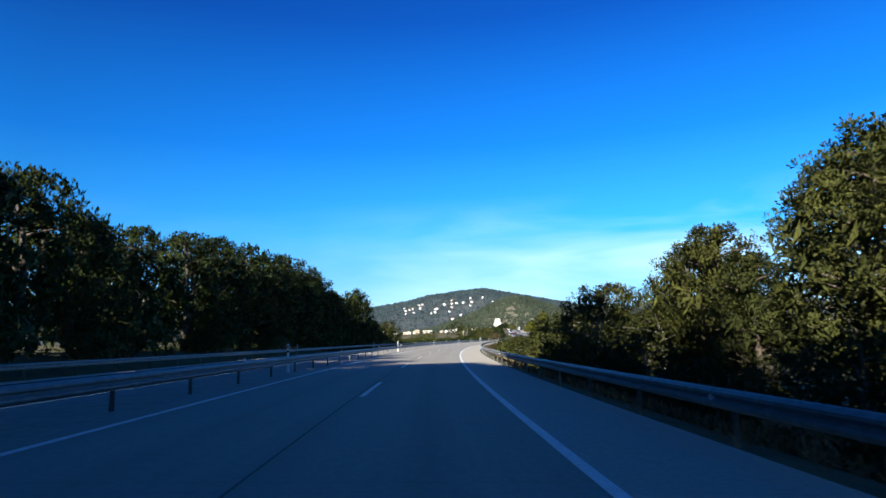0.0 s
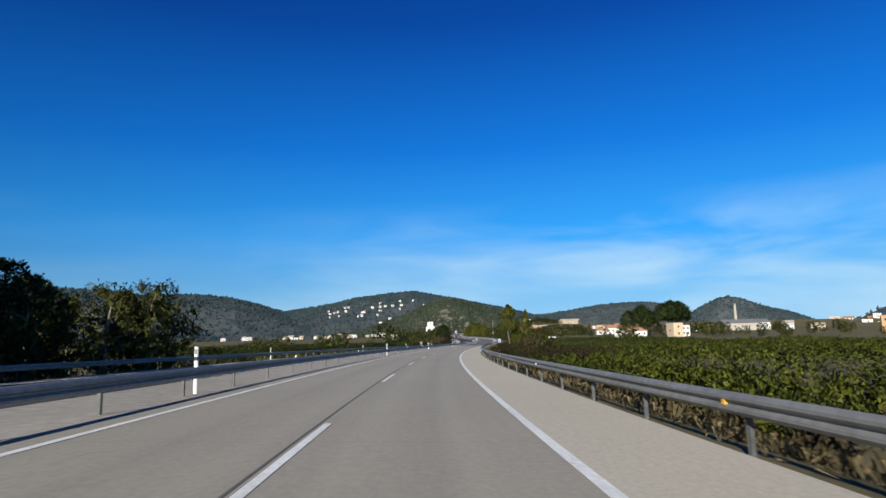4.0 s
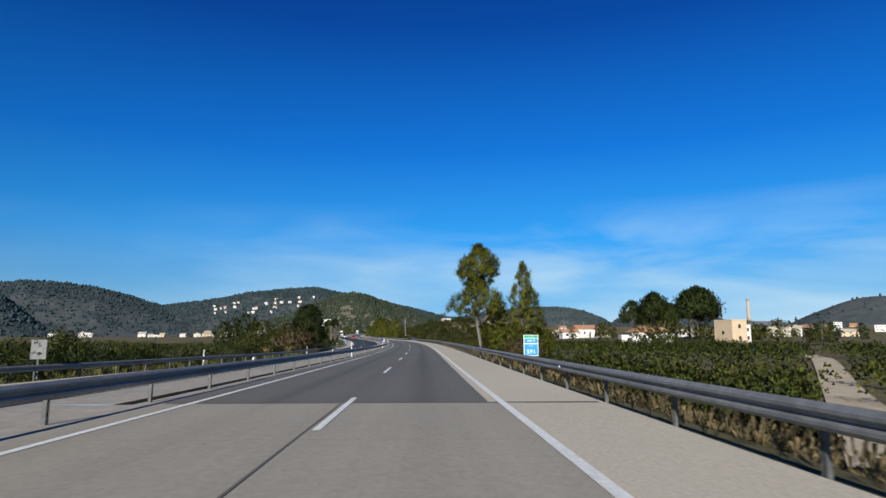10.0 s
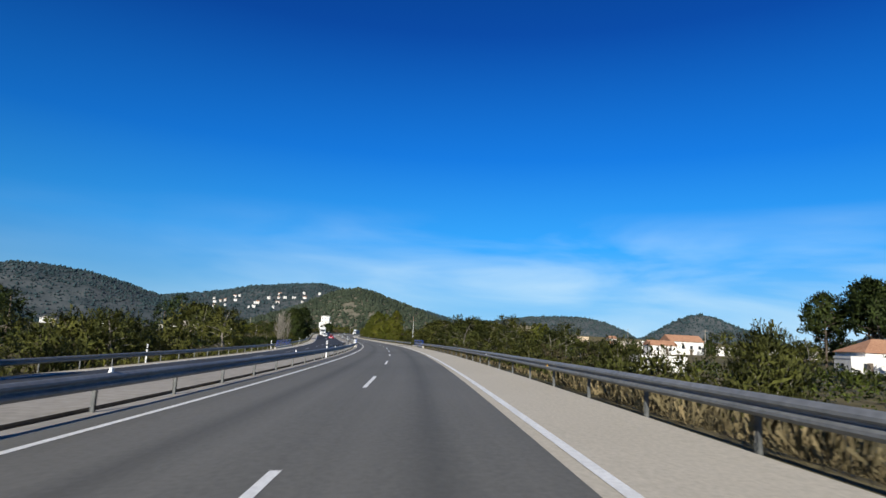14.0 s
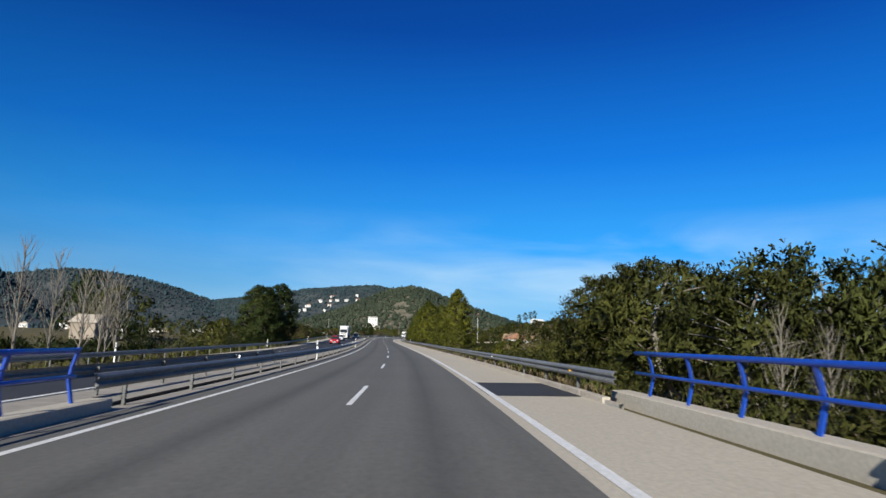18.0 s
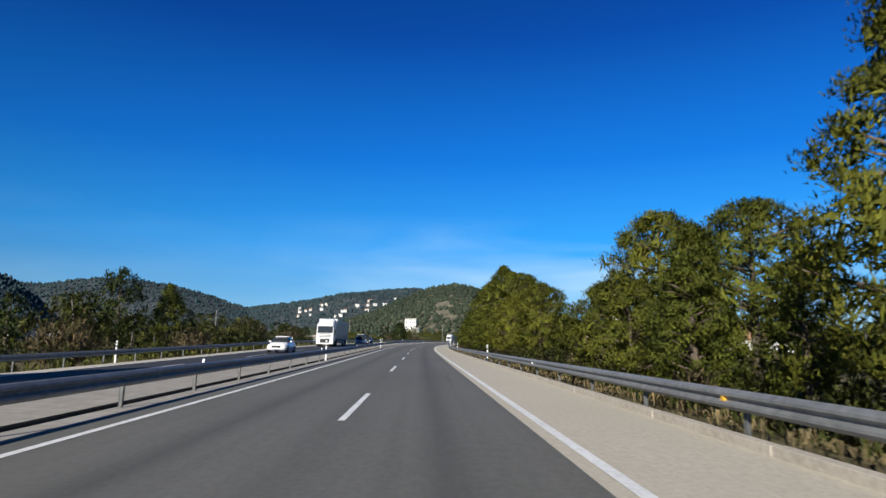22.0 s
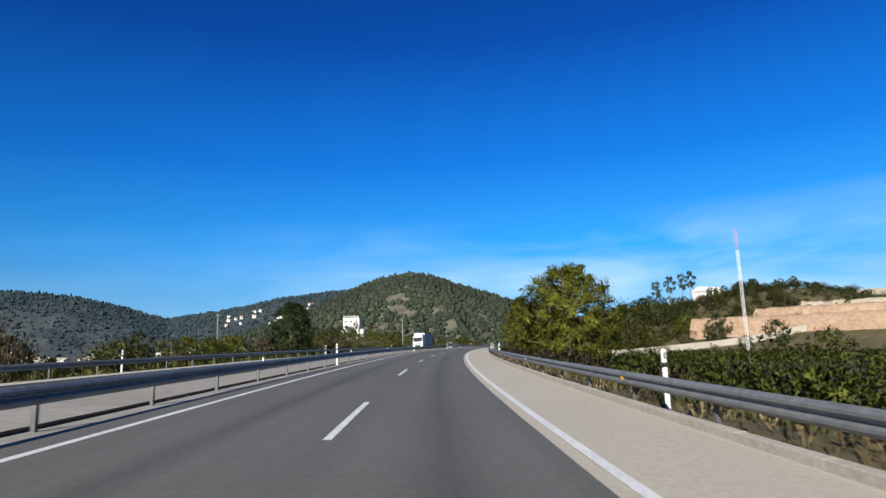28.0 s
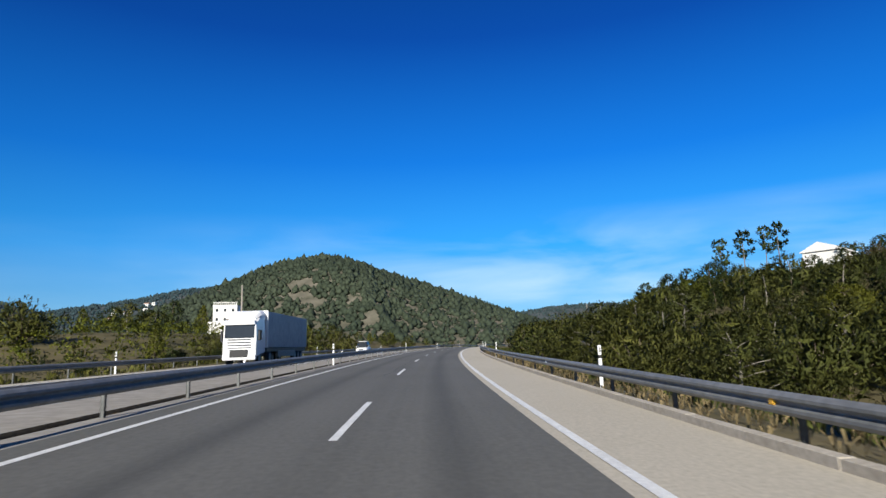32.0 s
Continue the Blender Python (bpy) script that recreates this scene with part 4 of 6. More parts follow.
KINDS = {
    "pine_a": tree_kind("pine_tree", "bushy young Aleppo pine green down to the ground", 10, 3.3, 0.06, "spire", 230, 72, 0.2, 0.019, M_PINE, M_BARK, 0.066, blades=2),
    "pine_b": tree_kind("pine_tree", "tall ragged Aleppo pine with a pale forked trunk", 14, 4.6, 0.38, "wide", 270, 80, 0.22, 0.019, M_PINE, M_PALEBARK, 0.068, 0.6, 0.018, 2, 2),
    "pine_c": tree_kind("pine_tree", "rounded dense yellow-green Aleppo pine", 8, 4.2, 0.04, "round", 260, 80, 0.2, 0.019, M_PINE, M_BARK, 0.09, blades=2),
    "pine_d": tree_kind("pine_tree", "dark rounded Aleppo pine of a roadside wood", 12, 3.9, 0.1, "oval", 110, 50, 0.3, 0.034, M_DARKPINE, M_BARK, 0.08, 0.5),
    "pine_e": tree_kind("pine_tree", "open Aleppo pine with loose tiers of branches", 12, 4.8, 0.14, "ragged", 260, 74, 0.2, 0.019, M_PINE, M_BARK, 0.064, 0.5, blades=2),
    "pine_g": tree_kind("pine_tree", "upright yellow-green Aleppo pine with a rounded top", 10, 3.4, 0.05, "oval", 240, 74, 0.2, 0.019, M_PINE, M_BARK, 0.072, blades=2),
    "pine_f": tree_kind("pine_tree", "upright dense Aleppo pine with a rounded top", 10, 3.0, 0.05, "oval", 180, 50, 0.26, 0.03, M_DARKPINE, M_BARK, 0.076),
    "umbrella": tree_kind("umbrella_pine", "tall umbrella pine with a flat dark crown on bare trunks", 20, 6.0, 0.44, "dome", 120, 46, 0.55, 0.08, M_DARKPINE, M_BARK, 0.10, 0.5, 0.016),
    "broad": tree_kind("carob_tree", "broad olive-green evergreen tree with grey limbs", 7, 4.2, 0.1, "round", 90, 54, 0.2, 0.036, M_SHRUB, M_PALEBARK, 0.13, 0.7, 0.028, 1, 2),
    "oak": tree_kind("evergreen_tree", "tall dark evergreen tree with a loose crown", 10, 3.2, 0.12, "round", 110, 66, 0.2, 0.036, M_SHRUB, M_BARK, 0.085, 0.5, 0.028, 1, 2),
    "shrub": shrub_kind("shrub", "dense olive-green roadside shrub", "shrub", 3, 2.1, 16, 40, 0.22, 0.028, M_SHRUB, M_BARK, 0.3, 0.5, "", 2),
    "dry": shrub_kind("shrub", "brownish half-dry thorny shrub", "shrub", 2.6, 1.8, 14, 30, 0.34, 0.018, M_BROWN, M_BARK, 0.26, 1.0, "", 2),
    "tall": shrub_kind("shrub", "tall upright feathery green shrub", "shrub", 5, 1.6, 18, 60, 0.3, 0.02, M_SHRUB, M_PALEBARK, 0.16, 1.4),
    "citrus": shrub_kind("orange_tree", "low rounded orange tree with glossy leaves", "tree", 2.3, 1.5, 9, 38, 0.22, 0.058, M_CITRUS, M_BARK, 0.3, 0.3, "orange trees of the grove", 2),
    "slim": tree_kind("slim_pine", "slender tall pine with a small tufted crown on a bare trunk", 13, 1.7, 0.5, "round", 26, 26, 0.5, 0.08, M_DARKPINE, M_PALEBARK, 0.06, 0.5, 0.012),
    "orchard": shrub_kind("orange_tree", "low dark green orange tree of the lower orchard", "tree", 2.3, 1.5, 9, 38, 0.22, 0.058, M_ORCHARD, M_BARK, 0.3, 0.3, "orange trees of the orchard", 2),
    "poplar": (8, lambda lod: bare_tree("bare_poplar", "bare pale leafless poplar with upright twigs", 8)),
    "dead": (8.5, lambda lod: bare_tree("dead_pine", "dead grey pine with bare side branches", 8.5, "", 0.22, 34, M_BARK)),
}
made_plants = {}


def plant(kind, s, u, h, turn=None, sink=0.1):
    """Sets a plant of height h at the station and offset."""
    own, maker = KINDS[kind]
    far = u > 34 or u < -32 or s > 930 or h < 0.4 * own or s < -40
    near = (20 if s < 70 else 11.5 if own < 5.5 else 14.6 if own < 9 else 14) > u > -19 and -12 < s < 905 and h > 0.55 * own or own > 7.5 and 380 < s < 860 and -19 > u > -25
    lod = "middle" if kind == "umbrella" else "far" if far else "near" if near else "middle"
    x, y, z = land(s, u)
    m = pose(x, y, z - sink, 0, 0, turn if turn is not None else rng.uniform(0, 360))
    k = h / own
    key = (kind, lod)
    if key not in made_plants:
        ob = made_plants[key] = maker(lod)
        ob.matrix_basis = m
    else:
        ob = copy_thing(made_plants[key], m)
    wide = k * rng.uniform(0.88, 1.12)
    ob.scale = (wide, wide, k)
    return ob
# ---- planting: (kind, station, offset, height) ----
def scatter(kinds, s0, s1, u0, u1, h0, h1, n):
    for i in range(n):
        s = s0 + (s1 - s0) * (i + rng.uniform(0.1, 0.9)) / n
        plant(kinds[int(rng.integers(len(kinds)))], s, rng.uniform(u0, u1), rng.uniform(h0, h1))


def scrub(name, s0, s1, u0, u1, h0, h1, n, material, label, per=36, leaf=0.22):
    """Low bushes too many to count, joined into one mesh."""
    cs, rs = [], []
    for i in range(n):
        s, u, h = rng.uniform(s0, s1), rng.uniform(u0, u1), rng.uniform(h0, h1)
        x, y, z = land(s, u)
        for q in range(5):
            cs.append((x + rng.normal(0, h * 0.28), y + rng.normal(0, h * 0.28), z + h * rng.uniform(0.25, 0.7)))
            rs.append(h * rng.uniform(0.28, 0.42))
    c, d = blobs(cs, rs, per, 0.9)
    tagged(joined(name, tufts(name, c, d + (0, 0, 0.6), leaf, leaf * 0.14, 2), material), label, "scrub", kind="stuff")


# wood left of the road at the start
# below station 20 the trees are out of view, made tall to shade the road
scatter(("pine_d", "pine_d", "pine_e"), -70, 20, -28, -23, 17, 20, 22)
scatter(("pine_d", "pine_d", "pine_f"), 62, 134, -28, -24, 10.5, 13, 20)
scatter(("pine_d", "pine_f"), 24, 62, -28, -24.5, 10.5, 13, 9)
scatter(("pine_d", "pine_e"), -60, 30, -40, -33, 15, 18.5, 12)
scatter(("pine_d",), 30, 120, -40, -33, 11, 13.5, 14)
# unseen trees right of the start, added to shade the verge ahead
scatter(("oak", "pine_d"), -50, -6, 11, 22, 12, 16, 14)
scatter(("shrub", "broad"), -30, 136, -23.5, -21.5, 2.2, 4.2, 30)
for s, u, h in ((101, -25.5, 14.5), (108, -26, 14), (91, -25.5, 14.5), (131, -24.5, 14), (128, -27, 12.5)):
    plant("pine_d", s, u, h)
scatter(("broad", "pine_f"), 137, 162, -25.5, -22.5, 6, 7.6, 9)
scatter(("broad",), 120, 160, -34, -28, 5, 7, 7)
# trees and scrub right of the road at the start
for k, s, u, h in (("oak", 15, 16, 10), ("oak", 19.5, 16.5, 11), ("oak", 25, 19.5, 11.5), ("oak", 28, 14.5, 9), ("oak", 32, 14.5, 8.6), ("oak", 24, 14, 7), ("oak", 35, 17, 9), ("broad", 30, 11.5, 5), ("broad", 38, 12, 7), ("broad", 46, 12, 6),
                   ("tall", 50, 15, 8), ("tall", 56, 14, 7), ("tall", 61, 12, 5), ("tall", 53, 11, 6), ("broad", 54, 10, 4.5), ("oak", -6, 16, 12), ("oak", 2, 17, 12)):
    plant(k, s, u, h)
scatter(("shrub", "shrub", "broad"), -12, 63, 7.8, 9.5, 2.0, 3.4, 22)
for k, s, u, h in (("tall", 80, 15, 5.6), ("shrub", 86, 11, 2.2), ("shrub", 90, 10, 2.0), ("shrub", 84, 13, 2.4), ("dry", 76, 12, 1.8), ("dry", 71, 10, 1.4), ("dry", 80, 9, 1.2)):
    plant(k, s, u, h)
scatter(("shrub", "tall", "broad"), 99, 114, 9, 13, 2.8, 4.2, 10)
scrub("verge_scrub", 116, 345, 6.6, 9.2, 0.5, 1.3, 130, M_BROWN, "brown dry bushes on the bank below the rail")
scrub("verge_scrub_green", 116, 345, 6.8, 9.5, 0.5, 1.4, 50, M_SHRUB, "green bushes on the bank below the rail")
for k, s, u, h in (("dry", 232, 13, 2.6), ("broad", 237, 15, 3.0), ("broad", 229, 15, 2.6), ("dry", 246, 12, 2.4), ("shrub", 150, 8.5, 1.8), ("shrub", 156, 8.5, 1.8), ("shrub", 163, 9, 1.6)):
    plant(k, s, u, h)
scrub("rough_scrub", 196, 248, 8.5, 23, 1.2, 2.8, 110, M_BROWN, "tall brown scrub on rough ground beside the grove")
scrub("rough_scrub_green", 200, 250, 9, 24, 1.2, 2.8, 40, M_SHRUB, "green scrub on rough ground beside the grove")
plant("broad", 235, 15.5, 5.6)
plant("oak", 231, 16, 6.0)
plant("dry", 233, 13.8, 4.2)
scrub("fallow_scrub", 240, 288, 9, 16, 0.6, 1.3, 40, M_BROWN, "brown scrub on fallow ground beside the grove")
# the pine pair beside the rail and its undergrowth
leader = plant("pine_b", 364.7, 9.3, 17.2, 80)
leader.scale = (0.95, 0.95, leader.scale[2])
partner = plant("pine_e", 369, 16.2, 15.2, 200)
partner.scale = (0.72, 0.72, partner.scale[2])
plant("pine_e", 367.5, 11.6, 9.4, 20)
plant("pine_e", 369, 17.2, 11.5, 90)
plant("pine_c", 366, 13, 5.5)
scatter(("broad", "shrub", "dry"), 353, 376, 9.5, 16, 2.0, 3.6, 12)
plant("pine_c", 372, 19, 5)
# umbrella pines by the farm buildings
for s, u, h in ((493, 112, 19), (498, 118, 20), (503, 122, 21), (510, 130, 21), (512, 124, 20), (518, 136, 20), (507, 110, 15), (488, 100, 14), (524, 112, 14), (497, 99, 18), (503, 103, 19), (506, 95, 16)):
    plant("umbrella", s, u, h)
scatter(("broad", "pine_d"), 450, 640, 60, 190, 4, 8, 30)
for k, s, u, h in (("tall", 412, 15, 4.3), ("tall", 416, 17.5, 4.9), ("shrub", 420, 14, 3.4), ("shrub", 409, 12, 2.6), ("tall", 424, 13, 4)):
    plant(k, s, u, h)
scatter(("shrub", "dry", "broad"), 426, 470, 9, 18, 1.6, 3.6, 20)
# evergreen trees round the little bridge
for s, u, h in ((472, 13, 4.4), (478, 17, 5.6), (483, 12.2, 6.6), (488.5, 13, 6.4), (494.5, 13.4, 6.2), (500, 14, 6), (505.5, 14, 5.4), (491, 19, 6), (467, 20, 5), (478, 26, 6.4),
                (511, 22, 7), (514, 28, 8), (518, 14.5, 6.4), (520.5, 19, 7.4), (524.5, 14.2, 7.6), (527, 21, 8.8), (530, 15.5, 6.8), (534, 20, 8.6), (537.5, 14, 3.7), (541, 17, 4.3), (541, 12.4, 4.8), (544.5, 11.8, 4.2),
                (543, 25, 6.4), (547, 15, 4.6), (551, 20, 4.4), (525, 29, 9.5)):
    plant("broad", s, u, h)
scatter(("shrub", "dry"), 470, 560, 7.5, 11, 1.2, 2.6, 26)
for s, u, h in ((514, 12.6, 4.6), (510.5, 11.8, 3.8)):
    plant("poplar", s, u, h)
plant("tall", 519, 20.5, 7)
plant("tall", 516.5, 22, 6.4)
plant("pine_c", 524, 36, 8)
plant("pine_a", 530, 40, 8)
scatter(("shrub", "broad", "dry"), 560, 602, 24, 40, 2.0, 3.6, 16)
scrub("reed_scrub", 552, 604, 8, 13, 0.5, 1.2, 60, M_SHRUB, "green bushes in front of the reeds")
scrub("slope_scrub", 905, 1010, 38, 108, 1.0, 2.6, 900, M_SHRUB, "scrub on the slope above the earth bank", 14, 0.4)
for s, u, h in ((570, 12.5, 2.4), (580, 15, 3), (577, 17, 3.2), (585, 16.5, 3.2), (592, 19.5, 3.2)):
    plant("pine_c", s, u, h)
# pines along the right-hand rail
for k, s, u, h in (("pine_a", 604, 12, 6), ("pine_e", 611.5, 12.4, 12.6), ("pine_a", 616, 11.5, 5.5), ("pine_c", 608, 10.5, 4), ("pine_a", 620, 10, 7), ("pine_g", 621.5, 13, 8.4), ("pine_c", 631, 11, 6), ("pine_g", 632, 13.5, 10.2),
                   ("pine_g", 667.5, 13.5, 9.4), ("pine_c", 674, 11.5, 8.0), ("pine_g", 683, 13, 12.4), ("pine_c", 687, 10.8, 6.5), ("pine_g", 690, 11.5, 11.6),
                   ("pine_e", 696, 13, 15), ("pine_e", 703, 15.5, 14), ("pine_c", 705, 11, 8.5), ("pine_g", 709.5, 13, 13.6), ("pine_g", 679, 17, 10), ("pine_b", 699, 18, 14), ("pine_f", 715.8, 15.2, 13.5),
                   ("pine_e", 745, 9.6, 9.4), ("pine_c", 740, 11, 7.0), ("pine_c", 752, 10.2, 7), ("pine_a", 749, 12, 8), ("pine_c", 755, 11, 5.5),
                   ("pine_c", 822.5, 13.4, 11.6), ("pine_g", 826.5, 12.4, 9.5), ("pine_g", 831, 13.4, 7), ("pine_g", 840.5, 12.6, 6.6)):
    plant(k, s, u, h)
lone = plant("pine_g", 650, 15.5, 7.8)
lone.scale = (0.6, 0.6, 0.78)
cone = plant("pine_a", 858.5, 10.2, 10.2)
cone.scale = (1.28, 1.28, 1.02)
plant("dead", 735.4, 12.8, 6.0)
plant("slim", 737.3, 12.2, 9.4)
scrub("pine_undergrowth", 604, 718, 7.4, 10.5, 0.7, 2.0, 70, M_SHRUB, "green undergrowth below the roadside pines")
scrub("pine_undergrowth_dry", 604, 760, 6.6, 9.0, 0.5, 1.2, 60, M_BROWN, "dry undergrowth between rail and pines")
for k, s, u, h in (("broad", 721, 14.5, 3.2), ("broad", 718, 16.5, 3.6), ("shrub", 727, 15, 1.9), ("shrub", 714, 9.5, 2.2), ("shrub", 733, 17, 1.6)):
    plant(k, s, u, h)
scrub("kerb_scrub", 756, 842, 6.4, 10, 0.5, 1.3, 70, M_BROWN, "dry low scrub behind the rail")
scatter(("shrub", "broad", "shrub", "broad"), 884, 960, 10, 22, 2.6, 4.6, 46)
scatter(("broad", "broad", "shrub"), 886, 916, 21, 40, 4.0, 5.6, 26)
scrub("bank_thicket", 878, 930, 9, 40, 1.2, 3.0, 170, M_SHRUB, "dense dark green thicket behind the low wall")
scatter(("broad", "broad", "pine_c"), 900, 1000, 22, 55, 3.5, 6, 34)
scatter(("pine_a", "pine_d", "broad"), 900, 1090, 55, 95, 3.2, 6, 26)
scatter(("shrub", "broad", "pine_a"), 960, 1150, 9, 30, 2.5, 6, 36)
for s, u, h in ((989, 68.5, 13.3), (989, 65.4, 13.0), (989, 61.4, 13.3), (991, 56.8, 12.6)):
    plant("slim", s, u, h)
scatter(("broad", "pine_d"), 700, 860, 96, 140, 4, 7, 34)
scatter(("pine_d", "pine_d", "broad"), 925, 1010, 30, 56, 3.4, 5.4, 44)
scatter(("shrub", "broad"), 930, 966, 56, 70, 1.8, 2.8, 14)
scatter(("pine_d", "broad"), 965, 1060, 84, 118, 4, 7, 26)
scatter(("shrub", "broad", "dry"), 920, 1000, 58, 104, 2, 3.6, 40)
for i in range(24):
    for j in range(3):
        s, u = 774 + i * 4.0 + rng.normal(0, 0.3), 13 + j * 3.7 + rng.normal(0, 0.25)
        if s < 852 and not (811 < s < 848 and u < 18):
            plant("orchard", s, u, rng.uniform(1.5, 2.0))
# bushes and trees of the open valley
scatter(("broad", "pine_d", "broad"), 560, 900, 34, 150, 3.0, 6.5, 60)
scatter(("broad", "pine_d", "shrub"), 400, 640, 120, 240, 4.0, 8.0, 40)
scrub("valley_scrub", 560, 900, 24, 130, 0.8, 2.2, 420, M_SHRUB, "olive scrub scattered over the valley floor", 14, 0.36)
scrub("orchard_edge_scrub", 592, 740, 15, 42, 0.8, 1.9, 170, M_SHRUB, "green bushes round the little white house", 20, 0.3)
# left of the far carriageway
# The scrub on this side borrows the dark needles: shade put into its colour.
scrub("left_field_scrub", 484, 578, -64, -23, 1.0, 2.4, 260, M_DARKPINE, "scrub and brambles beyond the far carriageway, coloured as if shaded", 14, 0.4)
for k, s, u, h in (("pine_f", 398, -21.6, 9.8), ("pine_f", 400.5, -23.5, 8), ("dry", 392, -23, 5.2), ("dry", 395, -25, 4.6), ("broad", 294, -42, 6.5), ("broad", 300, -46, 6), ("pine_d", 480, -58, 9), ("pine_d", 476, -54, 8), ("broad", 330, -60, 6),
                   ("pine_f", 604.5, -24.6, 11.4), ("pine_f", 607, -21.8, 11.6), ("pine_f", 602.5, -22.4, 8.2), ("pine_f", 840, -24, 8.6), ("pine_a", 665, -28, 8), ("pine_d", 660, -31, 9), ("pine_d", 671, -30, 7), ("pine_d", 960, -50, 6.4), ("pine_d", 966, -58, 7.4), ("pine_d", 952, -56, 6.6),
                   ("broad", 522, -36, 8.5), ("broad", 528, -42, 9), ("broad", 492, -28, 7), ("broad", 498, -33, 7.5), ("broad", 635, -60, 12), ("pine_d", 643, -71, 15.5), ("broad", 940, -46, 4.4)):
    plant(k, s, u, h)
for s, u in ((543, -23.6), (545.5, -25.2), (541.5, -24.8), (548, -25), (532, -21.9), (530.4, -23)):
    plant("poplar", s, u, 7 + (s % 3) * 0.5)
scatter(("broad", "shrub"), 404, 470, -40, -22, 3, 5.6, 26)
scrub("far_verge_scrub", 165, 395, -27, -21, 1.0, 2.6, 230, M_DARKPINE, "scrub beyond the far barrier, coloured as if shaded")
scatter(("broad", "shrub"), 190, 420, -90, -45, 3, 6, 22)
scatter(("shrub", "dry", "broad"), 572, 900, -34, -22, 2.2, 4.4, 40)
scrub("left_scrub", 572, 930, -28, -21, 0.9, 2.4, 240, M_DARKPINE, "scrub along the far barrier, coloured as if shaded")
scatter(("broad", "pine_d", "pine_c"), 620, 930, -75, -38, 3.8, 6.2, 34)
scatter(("broad", "pine_d"), 625, 800, -58, -34, 4.5, 7, 24)
scatter(("broad", "pine_a", "shrub"), 900, 1150, -60, -22, 2.6, 5, 44)


# ---- orange groves: the near trees one by one, the rest as one canopy ----
def in_path(s, u):
    return abs(s - (288 + (u - 10) * 1.55)) < 3.0


def grove_stuff(name, s0, s1, u0, u1, ds, du, h, label, leaves=None):
    cs, rs = [], []
    for i in range(int((s1 - s0) / ds)):
        for j in range(int((u1 - u0) / du)):
            s, u = s0 + i * ds + rng.normal(0, 0.4), u0 + j * du + rng.normal(0, 0.3)
            if in_path(s, u) or rng.uniform() < 0.04:
                continue
            x, y, z = land(s, u)
            k = h * rng.uniform(0.8, 1.15)
            for q in range(3):
                cs.append((x + rng.normal(0, 0.5), y + rng.normal(0, 0.5), z + k * 0.45))
                rs.append(k * 0.52)
    c, d = blobs(cs, rs, 26, 0.8)
    tagged(joined(name, tufts(name, c, d, 0.3, 0.085, 2), leaves or M_CITRUS), label, "grove", kind="stuff")


for i in range(64):
    for j in range(3):
        s, u = 132 + i * 4.3 + rng.normal(0, 0.3), 11.5 + j * 4.2 + rng.normal(0, 0.25)
        if in_path(s, u) or (196 < s < 247 and u < 22) or 351 < s < 378 or 226 < s < 240 or s > 404:
            continue
        plant("citrus" if s < 292 else "orchard", s, u, rng.uniform(1.5, 2.0))
grove_stuff("orange_grove", 92, 330, 24, 110, 4.4, 4.4, 2.0, "rows of orange trees in a wide yellow-green grove")
grove_stuff("orange_grove_beyond", 330, 450, 24, 84, 4.4, 4.4, 2.4, "rows of dark green orange trees beyond the track", M_ORCHARD)
grove_stuff("orange_grove_left", 170, 480, -190, -28, 6.4, 6.4, 2.6, "dark rows of orange trees beyond the far carriageway", M_ORCHARD)
grove_stuff("orchard_right", 772, 856, 23, 58, 4.0, 3.6, 1.9, "orchard terrace of orange trees below the earth bank", M_ORCHARD)
grove_stuff("orchard_left", 890, 1000, -75, -24, 5.0, 5.0, 2.0, "terraced orchard with yellow-green trees")


# ---- grass and reeds ----
def grass(name, s0, s1, u0, u1, n, h, material, label, category="grass", width=0.02, lower=0.0):
    s, u = rng.uniform(s0, s1, n), rng.uniform(u0, u1, n)
    clear = (u < 0) | (u > 5.6) | (s < 489) | (s > 510)      # none on the bridge
    s, u = s[clear], u[clear]
    n = len(s)
    c = np.array([land(a, b) for a, b in zip(s, u)]) - (0, 0, lower)
    d = np.tile((0.0, 0.0, 1.0), (n, 1))
    face = rng.normal(0, 1, (n, 3)) * (1, 1, 0.3) + (0, 0, 0.25)
    tagged(joined(name, tufts(name, c, d, h, width, 3, 0.35, False, face), material), label, category, kind="stuff")


grass("dry_grass", -20, 560, 4.75, 6.6, 9000, 0.3, M_GRASS, "dry straw-coloured grass along the rail")
grass("dry_grass_beyond", 560, 1000, 4.75, 6.4, 5000, 0.28, M_GRASS, "dry straw-coloured grass along the kerb")
grass("weeds_near_track", 320, 410, 5.0, 8.5, 3500, 0.6, M_GRASS, "tall dry weeds and grass behind the rail", width=0.03)
grass("weeds_verge", 60, 330, 5.5, 10, 5000, 0.45, M_BROWN, "brown weeds on the bank below the rail", width=0.03)
grass("weeds_verge_far", 410, 1000, 5.8, 11, 6000, 0.45, M_SHRUB, "green and brown weeds on the verge", width=0.04)
grass("weeds_left", 120, 1000, -24, -19.3, 6000, 0.45, M_SHRUB, "weeds beyond the far barrier", width=0.05)
grass("reeds", 554, 580, 15, 27, 4200, 2.4, M_REED, "stand of tall dry reeds", "reeds", 0.035)
grass("reeds_scrub", 585, 604, 9, 13, 700, 0.8, M_REED, "dry reeds in front of the pines", "reeds", 0.035)
grass("reeds_dark", 634, 646, 11, 16, 700, 1.3, M_REED, "dry reddish reeds beside the pine", "reeds", 0.035)
grass("reeds_left", 385, 400, -28, -22, 500, 1.8, M_REED, "dry reeds by the left-hand pine", "reeds", 0.035)
grass("weeds_median", 292, 1000, -6.78, -6.42, 2500, 0.12, M_BROWN, "low dry weeds in the median ditch", width=0.02, lower=0.08)

